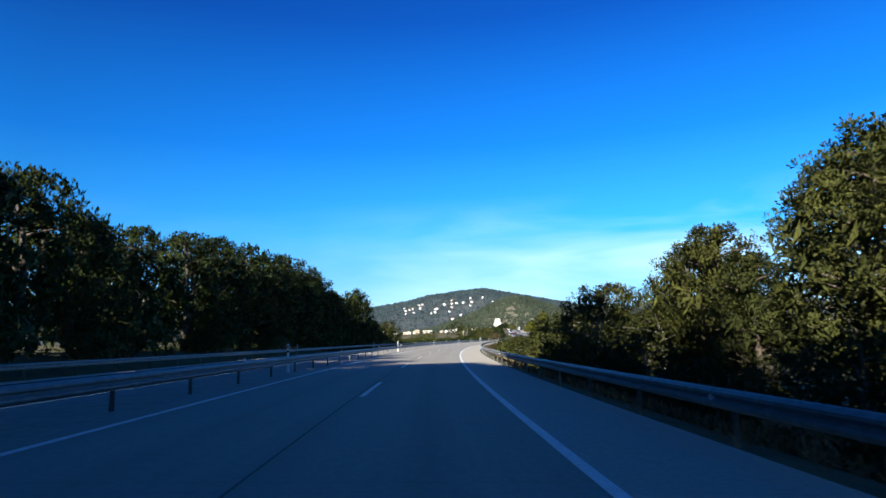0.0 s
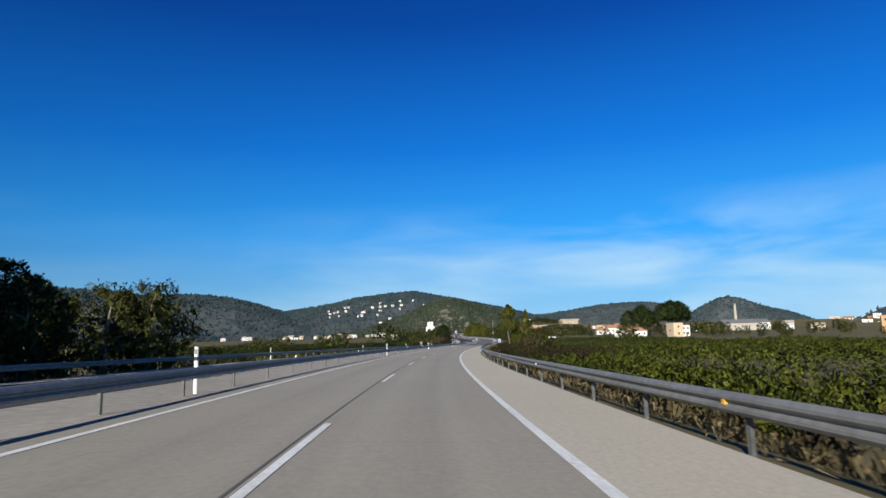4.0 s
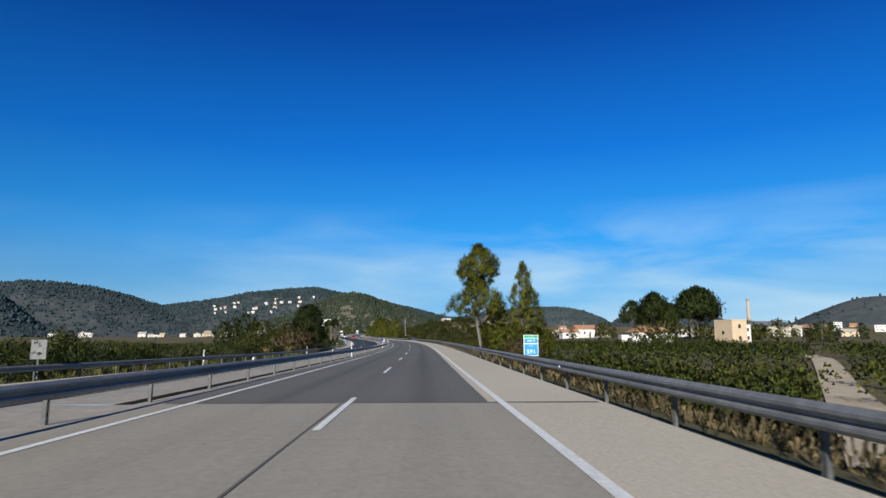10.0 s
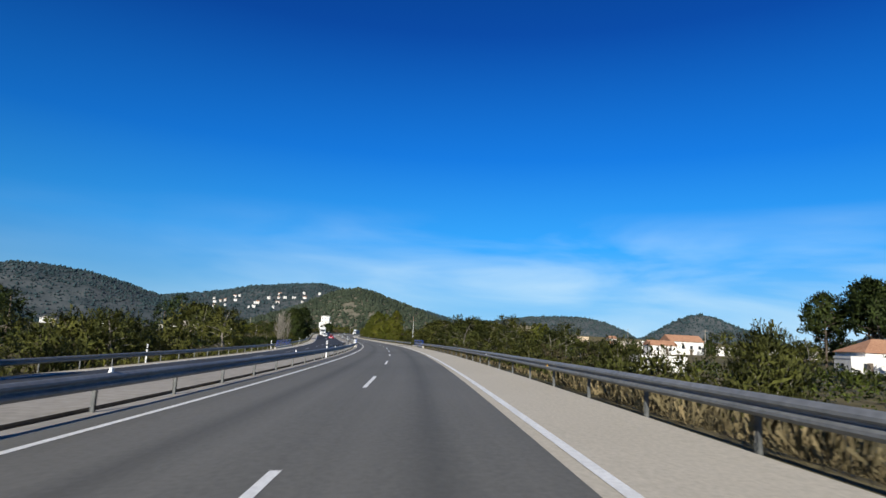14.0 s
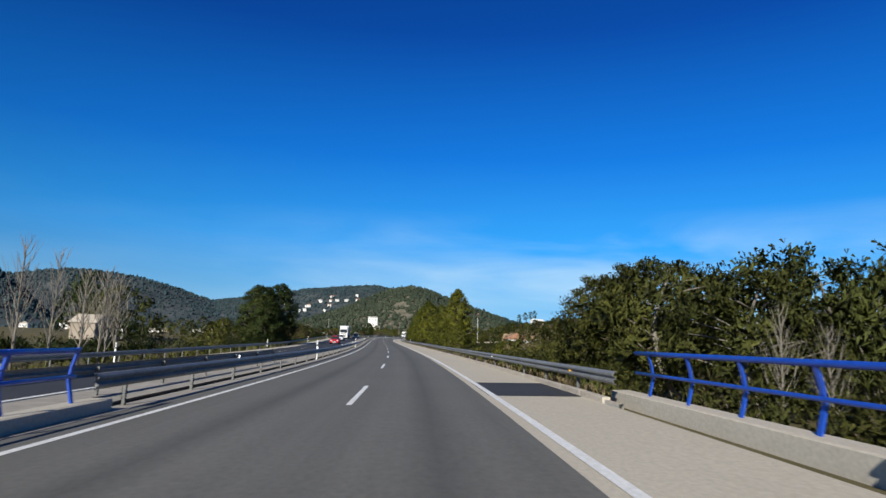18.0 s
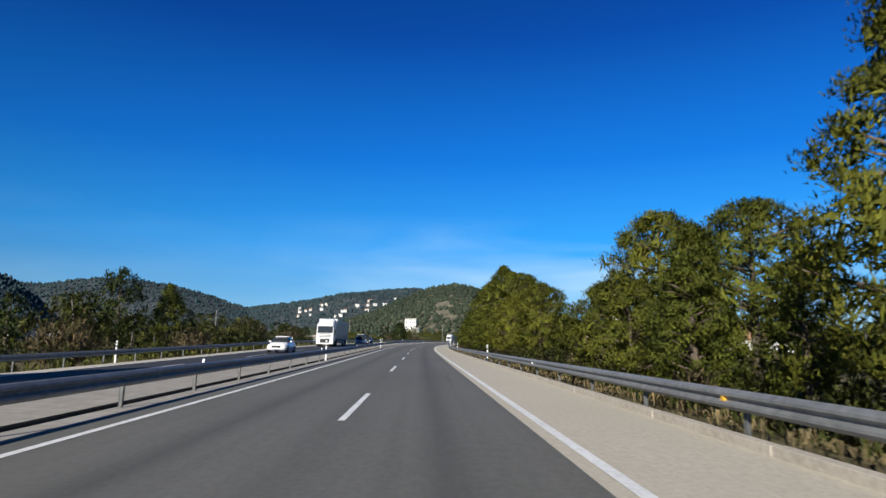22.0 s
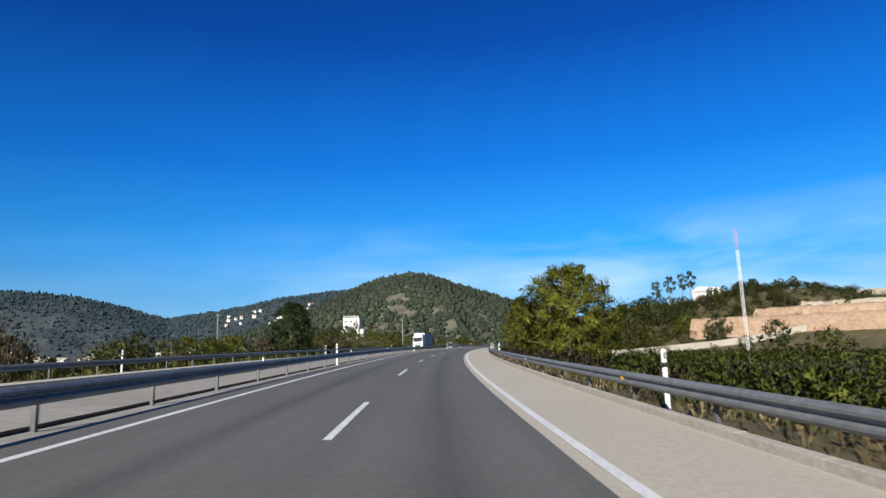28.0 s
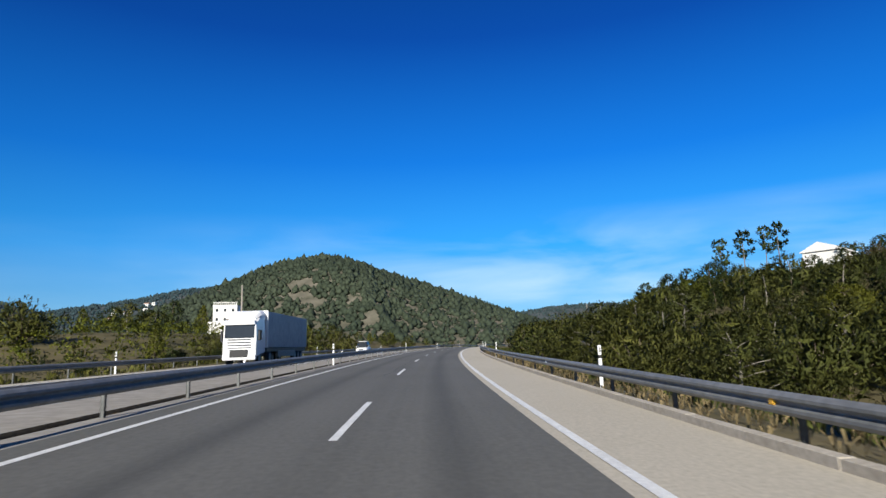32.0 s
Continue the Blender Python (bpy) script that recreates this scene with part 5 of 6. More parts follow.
# wood on the spur below the hilltop house
for s, u, h in ((980, 50.5, 8), (985, 54, 8), (990, 57.5, 7.6), (1000, 52, 8.6), (1010, 50, 9), (1018, 46, 8.6), (996, 47, 7.6), (980, 84, 6), (984, 88.5, 6.6), (976, 80, 3.4), (972, 93, 5)):
    plant("pine_d", s, u, h, (s * 37) % 360)
for s, u, h in ((650, -77, 13), (639, -65.5, 12)):
    plant("pine_d", s, u, h, s % 90)
# undergrowth below the bridge trees
for s, u, h in ((534, 9.6, 2.4), (537, 10.8, 2.8), (540, 10, 2.5), (543.5, 9.8, 2.4), (546.5, 12.4, 2.9), (549.5, 11, 2.5), (540, 14, 3.2), (544, 14.6, 3.1)):
    plant("shrub", s, u, h, s * 7 % 360)
for s, u, h in ((528.5, 10.9, 7.0), (526.8, 12.4, 7.6)):
    plant("oak", s, u, h, s % 60)
# ---- guard rail posts, reflectors, delineators ----
def box_mesh(name, size, at=(0, 0, 0), bevel=0.0):
    bm = bmesh.new()
    box(bm, size, at, None, bevel)
    me = bpy.data.meshes.new(name)
    bm.to_mesh(me)
    bm.free()
    return me


def c_post():
    """C-section steel post with a spacer block towards the rail."""
    bm = bmesh.new()
    box(bm, (0.01, 0.08, 1.15), (0.04, 0, 0.16))
    box(bm, (0.07, 0.008, 1.15), (0.01, 0.036, 0.16))
    box(bm, (0.07, 0.008, 1.15), (0.01, -0.036, 0.16))
    box(bm, (0.05, 0.08, 0.2), (-0.045, 0, 0.6))
    me = bpy.data.meshes.new("post")
    bm.to_mesh(me)
    bm.free()
    me.materials.append(M_POST)
    return me


POST = c_post()
REFLECTOR = mesh_of("reflector", [(0, -0.055, 0), (0, 0.055, 0), (0, 0.035, 0.1), (0, -0.035, 0.1), (-0.05, -0.055, 0), (-0.05, 0.055, 0), (-0.05, 0.035, 0.1), (-0.05, -0.035, 0.1)],
                    [(0, 1, 2, 3), (7, 6, 5, 4), (0, 4, 5, 1), (1, 5, 6, 2), (2, 6, 7, 3), (3, 7, 4, 0)])
REFLECTOR.materials.append(M_POSTWHITE)
AMBER = REFLECTOR.copy()
AMBER.materials.clear()
AMBER.materials.append(M_AMBER)


def child_at(name, me, parent, m):
    ob = new(name, me)
    ob.parent = parent
    ob.matrix_basis = m
    return ob


RAILS = {o.name: o for o in scene.objects if o.name.startswith("guardrail")}
for nm, u, turn, s0, s1 in (("guardrail_right", 4.58, 0, -30, 1000), ("guardrail_median", -6.28, 180, -30, 1000), ("guardrail_opposite", -7.87, 0, 452, 530), ("guardrail_far", -18.98, 180, -10, 1000)):
    n = 0
    for s in np.arange(s0, s1, 4.0):
        if nm in ("guardrail_median", "guardrail_opposite") and 486 < s < 505 or nm == "guardrail_right" and 499 < s < 507.5 or nm == "guardrail_far" and 486 < s < 505:
            continue
        if n >= 300:
            break
        child_at("post", POST, RAILS[nm], at_road(s + 1.0, u, -0.05, turn))
        if n % 4 == 1 and nm == "guardrail_right":
            child_at("reflector", AMBER if n % 8 == 5 else REFLECTOR, RAILS[nm], at_road(s + 1.4, 4.435, 0.56, 90 + 90))
        if n % 5 == 2 and nm == "guardrail_median":
            child_at("reflector", REFLECTOR, RAILS[nm], at_road(s + 1.4, -6.2, 0.715, 0))
        n += 1


def delineator():
    root = empty("delineator_post", Matrix.Identity(4), "white roadside delineator post with a black band", "marker post", "delineator posts")
    bm = bmesh.new()
    box(bm, (0.1, 0.08, 1.0), (0, 0, 0.5), None, 0.02)
    part("post", bm, M_POSTWHITE, root)
    bm = bmesh.new()
    box(bm, (0.1, 0.08, 0.1), (0, 0, 1.04), None, 0.01)
    part("band", bm, M_BLACK, root, "black band")
    bm = bmesh.new()
    box(bm, (0.1, 0.08, 0.3), (0, 0, 1.23), None, 0.02)
    part("head", bm, M_POSTWHITE, root)
    bm = bmesh.new()
    box(bm, (0.05, 0.012, 0.14), (0, -0.044, 1.24))
    part("reflector", bm, M_RAIL, root, "small rectangular reflector")
    return root


first = delineator()
spots = [(536 + 51 * k - 51 * 11, -6.36) for k in range(24)]
spots += [(s, 4.95) for s in (645, 685, 725, 766, 809, 842.8, 873.3, 908, 945, 990)]
spots += [(k * 51 - 26, -19.3) for k in range(1, 21)] + [(480.5, -6.36), (484, -6.36)]
for k, (s, u) in enumerate(spots):
    m = at_road(s, u, -0.1, 0)
    if k:
        copy_thing(first, m)
    else:
        first.matrix_basis = m

# ---- kerb stones along the shoulder ----
kerb = tagged(joined("kerb", sweep("kerb", [(4.39, -0.02), (4.39, 0.06), (4.5, 0.06), (4.5, -0.1)], 507, 1150, 5), M_KERB), "pale concrete kerb bed", "kerb", kind="structure")
STONE = box_mesh("kerb_stone", (0.2, 1.985, 0.16), (0, 0, 0.03), 0.008)
STONE.materials.append(M_KERB)
for s in np.arange(508, 1000, 2.0):
    child_at("kerb_stone", STONE, kerb, at_road(s + 1, 4.44 + rng.normal(0, 0.004), 0.02 + rng.normal(0, 0.003), rng.normal(0, 0.1)) @ Matrix.Rotation(float(np.interp(s + 1, _S, _G)), 4, "X"))
tagged(joined("joint", sweep("joint", [(-1.68, 0.004), (-1.72, 0.004)], S0, PAVE_END, 5), M_SEAM), "dark sealed joint between the concrete lanes", "road joint", kind="structure")
tagged(joined("joint_end", sweep("joint_end", [(4.2, 0.004), (-5.7, 0.004)], PAVE_END - 0.12, PAVE_END + 0.05, 1), M_SEAM), "dark joint where the asphalt begins", "road joint", kind="structure")
# dark asphalt patch on the shoulder past the bridge
tagged(joined("shoulder_patch", sweep("shoulder_patch", [(4.3, 0.002), (1.85, 0.004)], 509.6, 514.6, 2), M_ASPHALT), "dark asphalt patch across the shoulder", "road patch", kind="structure")


# ---- cracks and sealed repairs in the asphalt ----
def crack(s0, s1, u0, u1, width, label, wander=0.05):
    n = max(6, int((s1 - s0) / 0.9))
    vs, fs = [], []
    for i in range(n):
        f = i / (n - 1)
        u = u0 + (u1 - u0) * f + rng.normal(0, wander)
        w = width * rng.uniform(0.3, 0.8)
        vs += [rp(s0 + (s1 - s0) * f, u - w, 0.004), rp(s0 + (s1 - s0) * f, u + w, 0.004)]
    fs = [(2 * i, 2 * i + 1, 2 * i + 3, 2 * i + 2) for i in range(n - 1)]
    tagged(joined("road_crack", mesh_of("road_crack", vs, fs), M_ASPHALT), label, "road crack", kind="structure")


for a, b, c, e, w in ((478, 496, -2.9, -2.2, 0.025), (690, 708, -2.2, -1.75, 0.02), (708, 719, -1.75, -1.7, 0.016), (772, 786, -3.4, -2.4, 0.02), (560, 574, -2.6, -1.9, 0.02), (336, 352, -3.0, -3.2, 0.009), (618, 632, 0.9, 1.1, 0.02), (820, 836, -2.7, -2.0, 0.02), (880, 900, -2.0, -1.8, 0.02), (430, 446, -2.6, -2.1, 0.02)):
    crack(a, b, c, e, w, "thin wandering dark crack along the asphalt")


# ---- bridge: parapet kerbs and blue railings ----
def railing(s0, s1, u, label):
    root = empty("bridge_railing", Matrix.Identity(4), label, "railing", "bridge railings")
    me = sweep("parapet", [(u - 0.25, -0.3), (u - 0.25, 0.2), (u - 0.2, 0.22), (u + 0.2, 0.22), (u + 0.25, 0.2), (u + 0.25, -0.3)], s0 - 1, s1 + 1, 2, True)
    joined("parapet", me, M_PARAPET, root, "pale concrete parapet kerb")
    for z, r in ((0.7, 0.035), (1.16, 0.05)):
        prof = [(u + r * math.cos(a), z + r * math.sin(a)) for a in np.linspace(0, 2 * math.pi, 8, endpoint=False)]
        joined("rail", sweep("rail", prof, s0, s1, 2, True, True), M_BLUE, root)
    bm = bmesh.new()
    for a, b in (((0.0, 0.2), (0.10, 0.62)), ((0.10, 0.6), (0.06, 0.9)), ((0.06, 0.88), (-0.02, 1.2))):
        d = Vector((b[0] - a[0], 0, b[1] - a[1]))
        box(bm, (0.035, 0.09, d.length + 0.02), ((a[0] + b[0]) / 2, 0, (a[1] + b[1]) / 2), Matrix.Rotation(math.atan2(d.x, d.z), 4, "Y"))
    me = bpy.data.meshes.new("baluster")
    bm.to_mesh(me)
    bm.free()
    me.materials.append(M_BLUE)
    for s in np.arange(s0, s1 + 0.1, 1.9):
        child_at("baluster", me, root, at_road(s, u, 0, 180 if u < 0 else 0))


railing(492, 508, 5.15, "blue tubular steel railing on the bridge kerb")
railing(486, 505, -6.3, "blue tubular steel railing along the median edge")
railing(486, 505, -18.7, "blue tubular steel railing of the far carriageway")


# ---- road sign ----
def letters(text, size, m, material, parent):
    cu = bpy.data.curves.new("lettering", "FONT")
    cu.body, cu.size, cu.align_x, cu.extrude = text, size, "CENTER", 0.002
    tmp = bpy.data.objects.new("lettering", cu)
    me = bpy.data.meshes.new_from_object(tmp)
    bpy.data.objects.remove(tmp)
    me.materials.append(material)
    ob = new("lettering", me)
    ob.parent, ob.matrix_basis = parent, m


def km_sign():
    root = empty("kilometre_sign", at_road(309.5, 6.1, -0.3, 0), "blue and white motorway kilometre sign on a post", "road sign")
    bm = bmesh.new()
    box(bm, (0.1, 0.06, 1.0), (0, 0.05, 0.5), None, 0.01)
    part("post", bm, M_POST, root)
    bm = bmesh.new()
    box(bm, (0.82, 0.03, 1.15), (0, 0, 1.35), None, 0.012)
    part("panel", bm, M_SIGNWHITE, root, "white-edged sign panel")
    for nm, z, h, ma in (("green_field", 1.83, 0.14, plain("sign_green", (0.02, 0.4, 0.2), 0.4)), ("upper_field", 1.6, 0.26, M_SIGNBLUE), ("lower_field", 1.12, 0.6, M_SIGNBLUE)):
        bm = bmesh.new()
        box(bm, (0.74, 0.012, h), (0, -0.018, z))
        part(nm, bm, ma, root)
    for tx, sz, z in (("E-15", 0.13, 1.785), ("AP-7", 0.22, 1.525), ("km", 0.13, 1.3), ("591", 0.34, 0.9)):
        letters(tx, sz, pose(0, -0.028, z, 90, 0, 0), M_SIGNWHITE, root)


km_sign()


def back_sign(s, u):
    root = empty("sign_back", at_road(s, u, 0, 0), "grey back of a road sign on a post", "road sign")
    bm = bmesh.new()
    box(bm, (0.08, 0.06, 1.4), (0, 0.04, 0.7))
    part("post", bm, M_POST, root)
    bm = bmesh.new()
    box(bm, (0.8, 0.03, 1.0), (0, 0, 1.5), None, 0.02)
    part("panel", bm, M_RAIL, root)


back_sign(308, -19.5)


# ---- fence, poles, mast ----
def pole(s, u, h, r, label, arms=0, name="utility_pole"):
    root = empty(name, at_land(s, u), label, "pole")
    vs, fs = [], []
    tube(vs, fs, [(0, 0, -0.5), (0, 0, h * 0.5), (0, 0, h)], [r, r * 0.85, r * 0.65], 8)
    joined("shaft", mesh_of("shaft", vs, fs, True), M_POLE, root)
    for k in range(arms):
        bm = bmesh.new()
        box(bm, (1.5, 0.1, 0.1), (0, 0, h - 0.4 - 0.7 * k))
        part("crossarm", bm, M_POLE, root)


for s, u, h, r, a in ((926, -15 - 9, 9, 0.14, 0), (904, -69, 12, 0.16, 1), (674, 140, 12, 0.16, 0), (760, -60, 9, 0.14, 0), (640, 60, 8, 0.13, 0), (540, 90, 8, 0.13, 1), (690, 45, 8, 0.12, 0), (655, -80, 10, 0.14, 1), (1010, 30, 7, 0.12, 0), (742, 15.5, 4.5, 0.1, 0)):
    pole(s, u, h, r, "weathered utility pole standing in the fields", a)
root = empty("wire_fence", Matrix.Identity(4), "wire fence on thin steel posts beside the verge", "fence")
for k in range(12):
    bm = bmesh.new()
    box(bm, (0.05, 0.05, 2.2), (0, 0, 0.9))
    ob = part("fence_post", bm, M_WIRE, root)
    ob.matrix_basis = at_land(64 + 3.6 * k, 11.0)
for z in (0.4, 0.8, 1.2, 1.6):
    vs, fs = [], []
    tube(vs, fs, [tuple(Vector(land(64 + 3.6 * k, 11.0)) + Vector((0, 0, z))) for k in range(12)], [0.012] * 12, 4)
    joined("wire", mesh_of("wire", vs, fs), M_WIRE, root)


def lattice_mast(s, u, h):
    root = empty("lattice_mast", at_land(s, u), "slender red and white lattice mast among orange trees", "mast")
    w = 0.2
    red = plain("mast_red", (0.6, 0.3, 0.25), 0.5)
    n = int(h / 0.5)
    for k in range(0, n, 6):
        z0, z1 = k * 0.5, min(h, (k + 6) * 0.5)
        vs, fs = [], []
        for i in range(3):
            a = i * 2 * math.pi / 3
            tube(vs, fs, [(w * math.cos(a), w * math.sin(a), z0 - (0.3 if k == 0 else 0)), (w * math.cos(a), w * math.sin(a), z1)], [0.022, 0.022], 5)
            b = a + 2 * math.pi / 3
            for q in range(int((z1 - z0) / 0.5)):
                z = z0 + q * 0.5
                tube(vs, fs, [(w * math.cos(a), w * math.sin(a), z), (w * math.cos(b), w * math.sin(b), z + 0.5)], [0.011, 0.011], 4)
        joined("section", mesh_of("section", vs, fs), red if k + 6 >= n else M_POSTWHITE, root)


lattice_mast(836, 38.8, 18.4)


# ---- buildings ----
def building(name, m, w, d, h, roof, wall_mat, label, cols=2, rows=1, pitch=0.28, group="", roof_mat=None, door=True, plinth=1.5, sills=True):
    """A house with its front to -y: walls with windows let into them, a roof with eaves."""
    root = empty(name, m, label, "house", group)
    bm = bmesh.new()
    box(bm, (w, d, h + plinth), (0, 0, (h - plinth) / 2))
    part("wall", bm, wall_mat, root)
    roof_mat = roof_mat or M_TILE
    bm = bmesh.new()
    e = 0.35
    if roof == "flat":
        box(bm, (w + 0.1, d + 0.1, 0.12), (0, 0, h + 0.06))
        for sx, sy, px, py in ((w + 0.1, 0.15, 0, -d / 2), (w + 0.1, 0.15, 0, d / 2), (0.15, d, -w / 2, 0), (0.15, d, w / 2, 0)):
            box(bm, (sx, sy, 0.4), (px, py, h + 0.3))
        roof_mat = wall_mat
    else:
        W2, D2, rise = w / 2 + e, d / 2 + e, (d / 2) * pitch * 2
        inset = D2 * 0.9 if roof == "hip" else 0.0
        v = [bm.verts.new(p) for p in ((-W2, -D2, h), (W2, -D2, h), (W2, D2, h), (-W2, D2, h), (-W2 + inset, 0, h + rise), (W2 - inset, 0, h + rise))]
        u = [bm.verts.new(p) for p in ((-W2, -D2, h - 0.12), (W2, -D2, h - 0.12), (W2, D2, h - 0.12), (-W2, D2, h - 0.12))]
        for f in ((v[0], v[1], v[5], v[4]), (v[2], v[3], v[4], v[5]), (v[1], v[2], v[5]), (v[3], v[0], v[4]), (u[3], u[2], u[1], u[0])):
            bm.faces.new(f)
        for i in range(4):
            bm.faces.new((u[i], u[(i + 1) % 4], v[(i + 1) % 4], v[i]))
    part("roof", bm, roof_mat, root)
    for r in range(rows):
        for c in range(cols):
            x = (c + 0.5) / cols * w - w / 2
            z = h * (r + 0.55) / rows
            bm = bmesh.new()
            box(bm, (0.95, 0.1, min(1.2, h / rows * 0.4)), (x, -d / 2 - 0.02, z))
            win = part("window", bm, M_DARKGLASS, root)
            if not sills:
                continue
            bm = bmesh.new()
            box(bm, (1.15, 0.2, 0.08), (x, -d / 2 - 0.05, z - min(1.2, h / rows * 0.4) / 2 - 0.04))
            part("sill", bm, wall_mat, win)
    for sx in (-1, 1):
        bm = bmesh.new()
        box(bm, (0.1, 0.9, 1.0), (sx * (w / 2 + 0.02), 0, h * 0.5))
        part("window", bm, M_DARKGLASS, root)
    if door:
        bm = bmesh.new()
        box(bm, (1.0, 0.1, 2.05), (w * 0.12, -d / 2 - 0.02, 1.02))
        part("door", bm, M_BARK, root)
    return root


def face_me(s, u, turn=0.0, sink=0.0):
    x, y, z = land(s, u)
    return pose(x, y, z - sink, 0, 0, math.degrees(axis(s)[3]) + turn)


building("farmhouse", face_me(487, 91, -10), 15, 9, 3.9, "hip", M_WHITE, "white farmhouse with a red tiled hip roof", 5)
building("farm_annex", face_me(484, 81, -10), 5, 5, 2.6, "flat", M_WHITE, "low white annex with an open porch", 1)
building("block_house", face_me(465, 108, 10), 6, 8, 7.6, "flat", M_CREAM, "cream rendered flat-roofed block beside the groves", 1, 2, door=False)
building("block_house_wing", face_me(472, 115, 10), 5, 8, 5.6, "flat", M_WHITE, "white rendered flat-roofed house with a tank", 2, 2)
building("white_house", face_me(584, 112, -6), 12, 8, 4.6, "gable", M_WHITE, "white gabled farmhouse among shrubs", 4)
building("white_house", face_me(580, 101, -6), 9, 6, 3.0, "gable", M_WHITE, "low white outbuilding with a shallow roof", 2)
building("white_shed", face_me(469, 36.5, -4), 6.5, 4, 1.7, "flat", M_WHITE, "small low white shed in the orange grove", 1, door=False)
building("warehouse", face_me(585, 222, -8), 30, 14, 6.5, "gable", M_WHITE, "long white warehouse with a grey roof", 6, 1, 0.2, roof_mat=M_RAIL)
building("warehouse", face_me(560, 200, -8), 26, 14, 5.5, "gable", M_KERB, "grey concrete warehouse at the edge of town", 5, 1, 0.2, roof_mat=M_RAIL)
building("ochre_house", face_me(459, 225, -30, 3.5), 8, 8, 12, "flat", M_OCHRE, "tall ochre house standing above the groves", 2, 3)
building("roadside_house", face_me(663, 36, 0), 5.5, 6, 3.4, "hip", M_WHITE, "small white house with a red hip roof", 2)
building("hilltop_house", face_me(976, 72.4, 42, 1.3), 9.5, 6, 5.0, "gable", M_WHITE, "white gabled house on the hilltop", 3, 2, plinth=4, roof_mat=M_WHITE)
# A gabled house body stands in for the pale earth mound.
building("earth_shed", face_me(1018, 128, -10), 28, 14, 5, "gable", M_TRACK, "sand-coloured gabled body standing in for an earth mound above the terraces", 3, 1, 0.22, roof_mat=M_TRACK)
villa = building("white_villa", pose(56, 1116, 16, 0, 0, -6), 9.5, 9, 7.4, "flat", M_WHITE, "white two-storey villa with a balustrade on the roof", 3, 2, plinth=9)
for sx in (-1, 1):
    bm = bmesh.new()
    box(bm, (2.2, 7, 9), (sx * 5.9, 0.5, -3.4))
    part("terrace", bm, M_WHITE, villa, "low white terrace beside the house")
    for k in range(6):
        bm = bmesh.new()
        box(bm, (0.25, 0.25, 1.1), (sx * (0.4 + 0.8 * k), -4.5, 8.3), None, 0.04)
        part("baluster", bm, M_WHITE, villa)
bm = bmesh.new()
box(bm, (9.7, 0.3, 0.2), (0, -4.5, 8.95))
part("balustrade_rail", bm, M_WHITE, villa)
building("ruined_barn", face_me(625, -62, -5), 5, 6, 3.5, "gable", M_ROCK, "ruined stone barn with a pale gable", 1, door=False, roof_mat=M_KERB)
r2 = np.random.default_rng(21)
for k in range(7):      # scattered houses right of the valley road
    s, u = r2.uniform(640, 860), r2.uniform(150, 199)
    building("valley_house", face_me(s, u, r2.uniform(-25, 15)), r2.uniform(5.5, 8), r2.uniform(5, 7), r2.uniform(2.6, 4), ("gable", "hip", "flat")[k % 3], (M_WHITE, M_WHITE, M_CREAM)[k % 3 if k % 2 else 0], "white rendered country house in the valley", 3, 1 + k % 2, group="valley houses")
for k in range(16):      # white houses at the edge of town, beyond the groves
    s, u = r2.uniform(520, 690), r2.uniform(140, 290)
    v = min(200.0, u)
    x, y, z = land(s, v)
    building("edge_house", pose(x + (u - v) * 0.995, y - (u - v) * 0.08, z - 0.2, 0, 0, r2.uniform(-45, -5)), r2.uniform(6, 12), r2.uniform(6, 9), r2.uniform(3, 6), ("flat", "gable")[k % 2], (M_WHITE, M_WHITE, M_WHITE, M_CREAM)[k % 4], "white house at the edge of town", 3, 2, group="town edge houses", roof_mat=M_KERB, plinth=3, sills=False)
for k in range(30):      # the town across the groves
    s, u = r2.uniform(700, 1000), r2.uniform(480, 800)
    x, y, z = land(s, 190)
    x, y = x + (u - 190) * 0.995, y - (u - 190) * 0.08
    building("town_house", pose(x, y, z + r2.uniform(-6, 2), 0, 0, r2.uniform(-50, -20)), r2.uniform(7, 13), r2.uniform(7, 10), r2.uniform(3, 6.5), ("flat", "gable")[k % 2], (M_WHITE, M_WHITE, M_CREAM, M_OCHRE)[k % 4], "pale town house across the valley", 3, 2, group="town houses", plinth=10, sills=False)
for k in range(44):      # village beyond the left-hand groves, in loose clusters
    mid = ((1010, -190), (1060, -240), (1120, -300), (1180, -215), (1090, -380))[k % 5]
    s, u = mid[0] + r2.normal(0, 26), mid[1] + r2.normal(0, 34)
    v = max(-200.0, u)
    x, y, z = land(s, v)
    building("village_house", pose(x + (u - v) * 0.995, y - (u - v) * 0.08, z - 0.3, 0, 0, r2.uniform(-20, 30)), r2.uniform(6, 11), r2.uniform(6, 9), r2.uniform(3.2, 6.2), ("gable", "flat", "hip")[k % 3], (M_WHITE, M_WHITE, M_WHITE, M_CREAM)[k % 4], "white village house below the wooded hill", 3, 1 + k % 2, group="village houses", roof_mat=M_KERB, plinth=3, sills=False)



def on_slope(grid, x, z):
    """A place on the near slope of a hill at about that x and height."""
    half = grid.shape[1] // 2
    near = grid[:, half:] if grid[0, -1, 1] < grid[0, 0, 1] else grid[:, : half + 1]
    q = near.reshape(-1, 3)
    return q[int(np.argmin(((q[:, 0] - x) / 6) ** 2 + ((q[:, 2] - z) / 2) ** 2))]


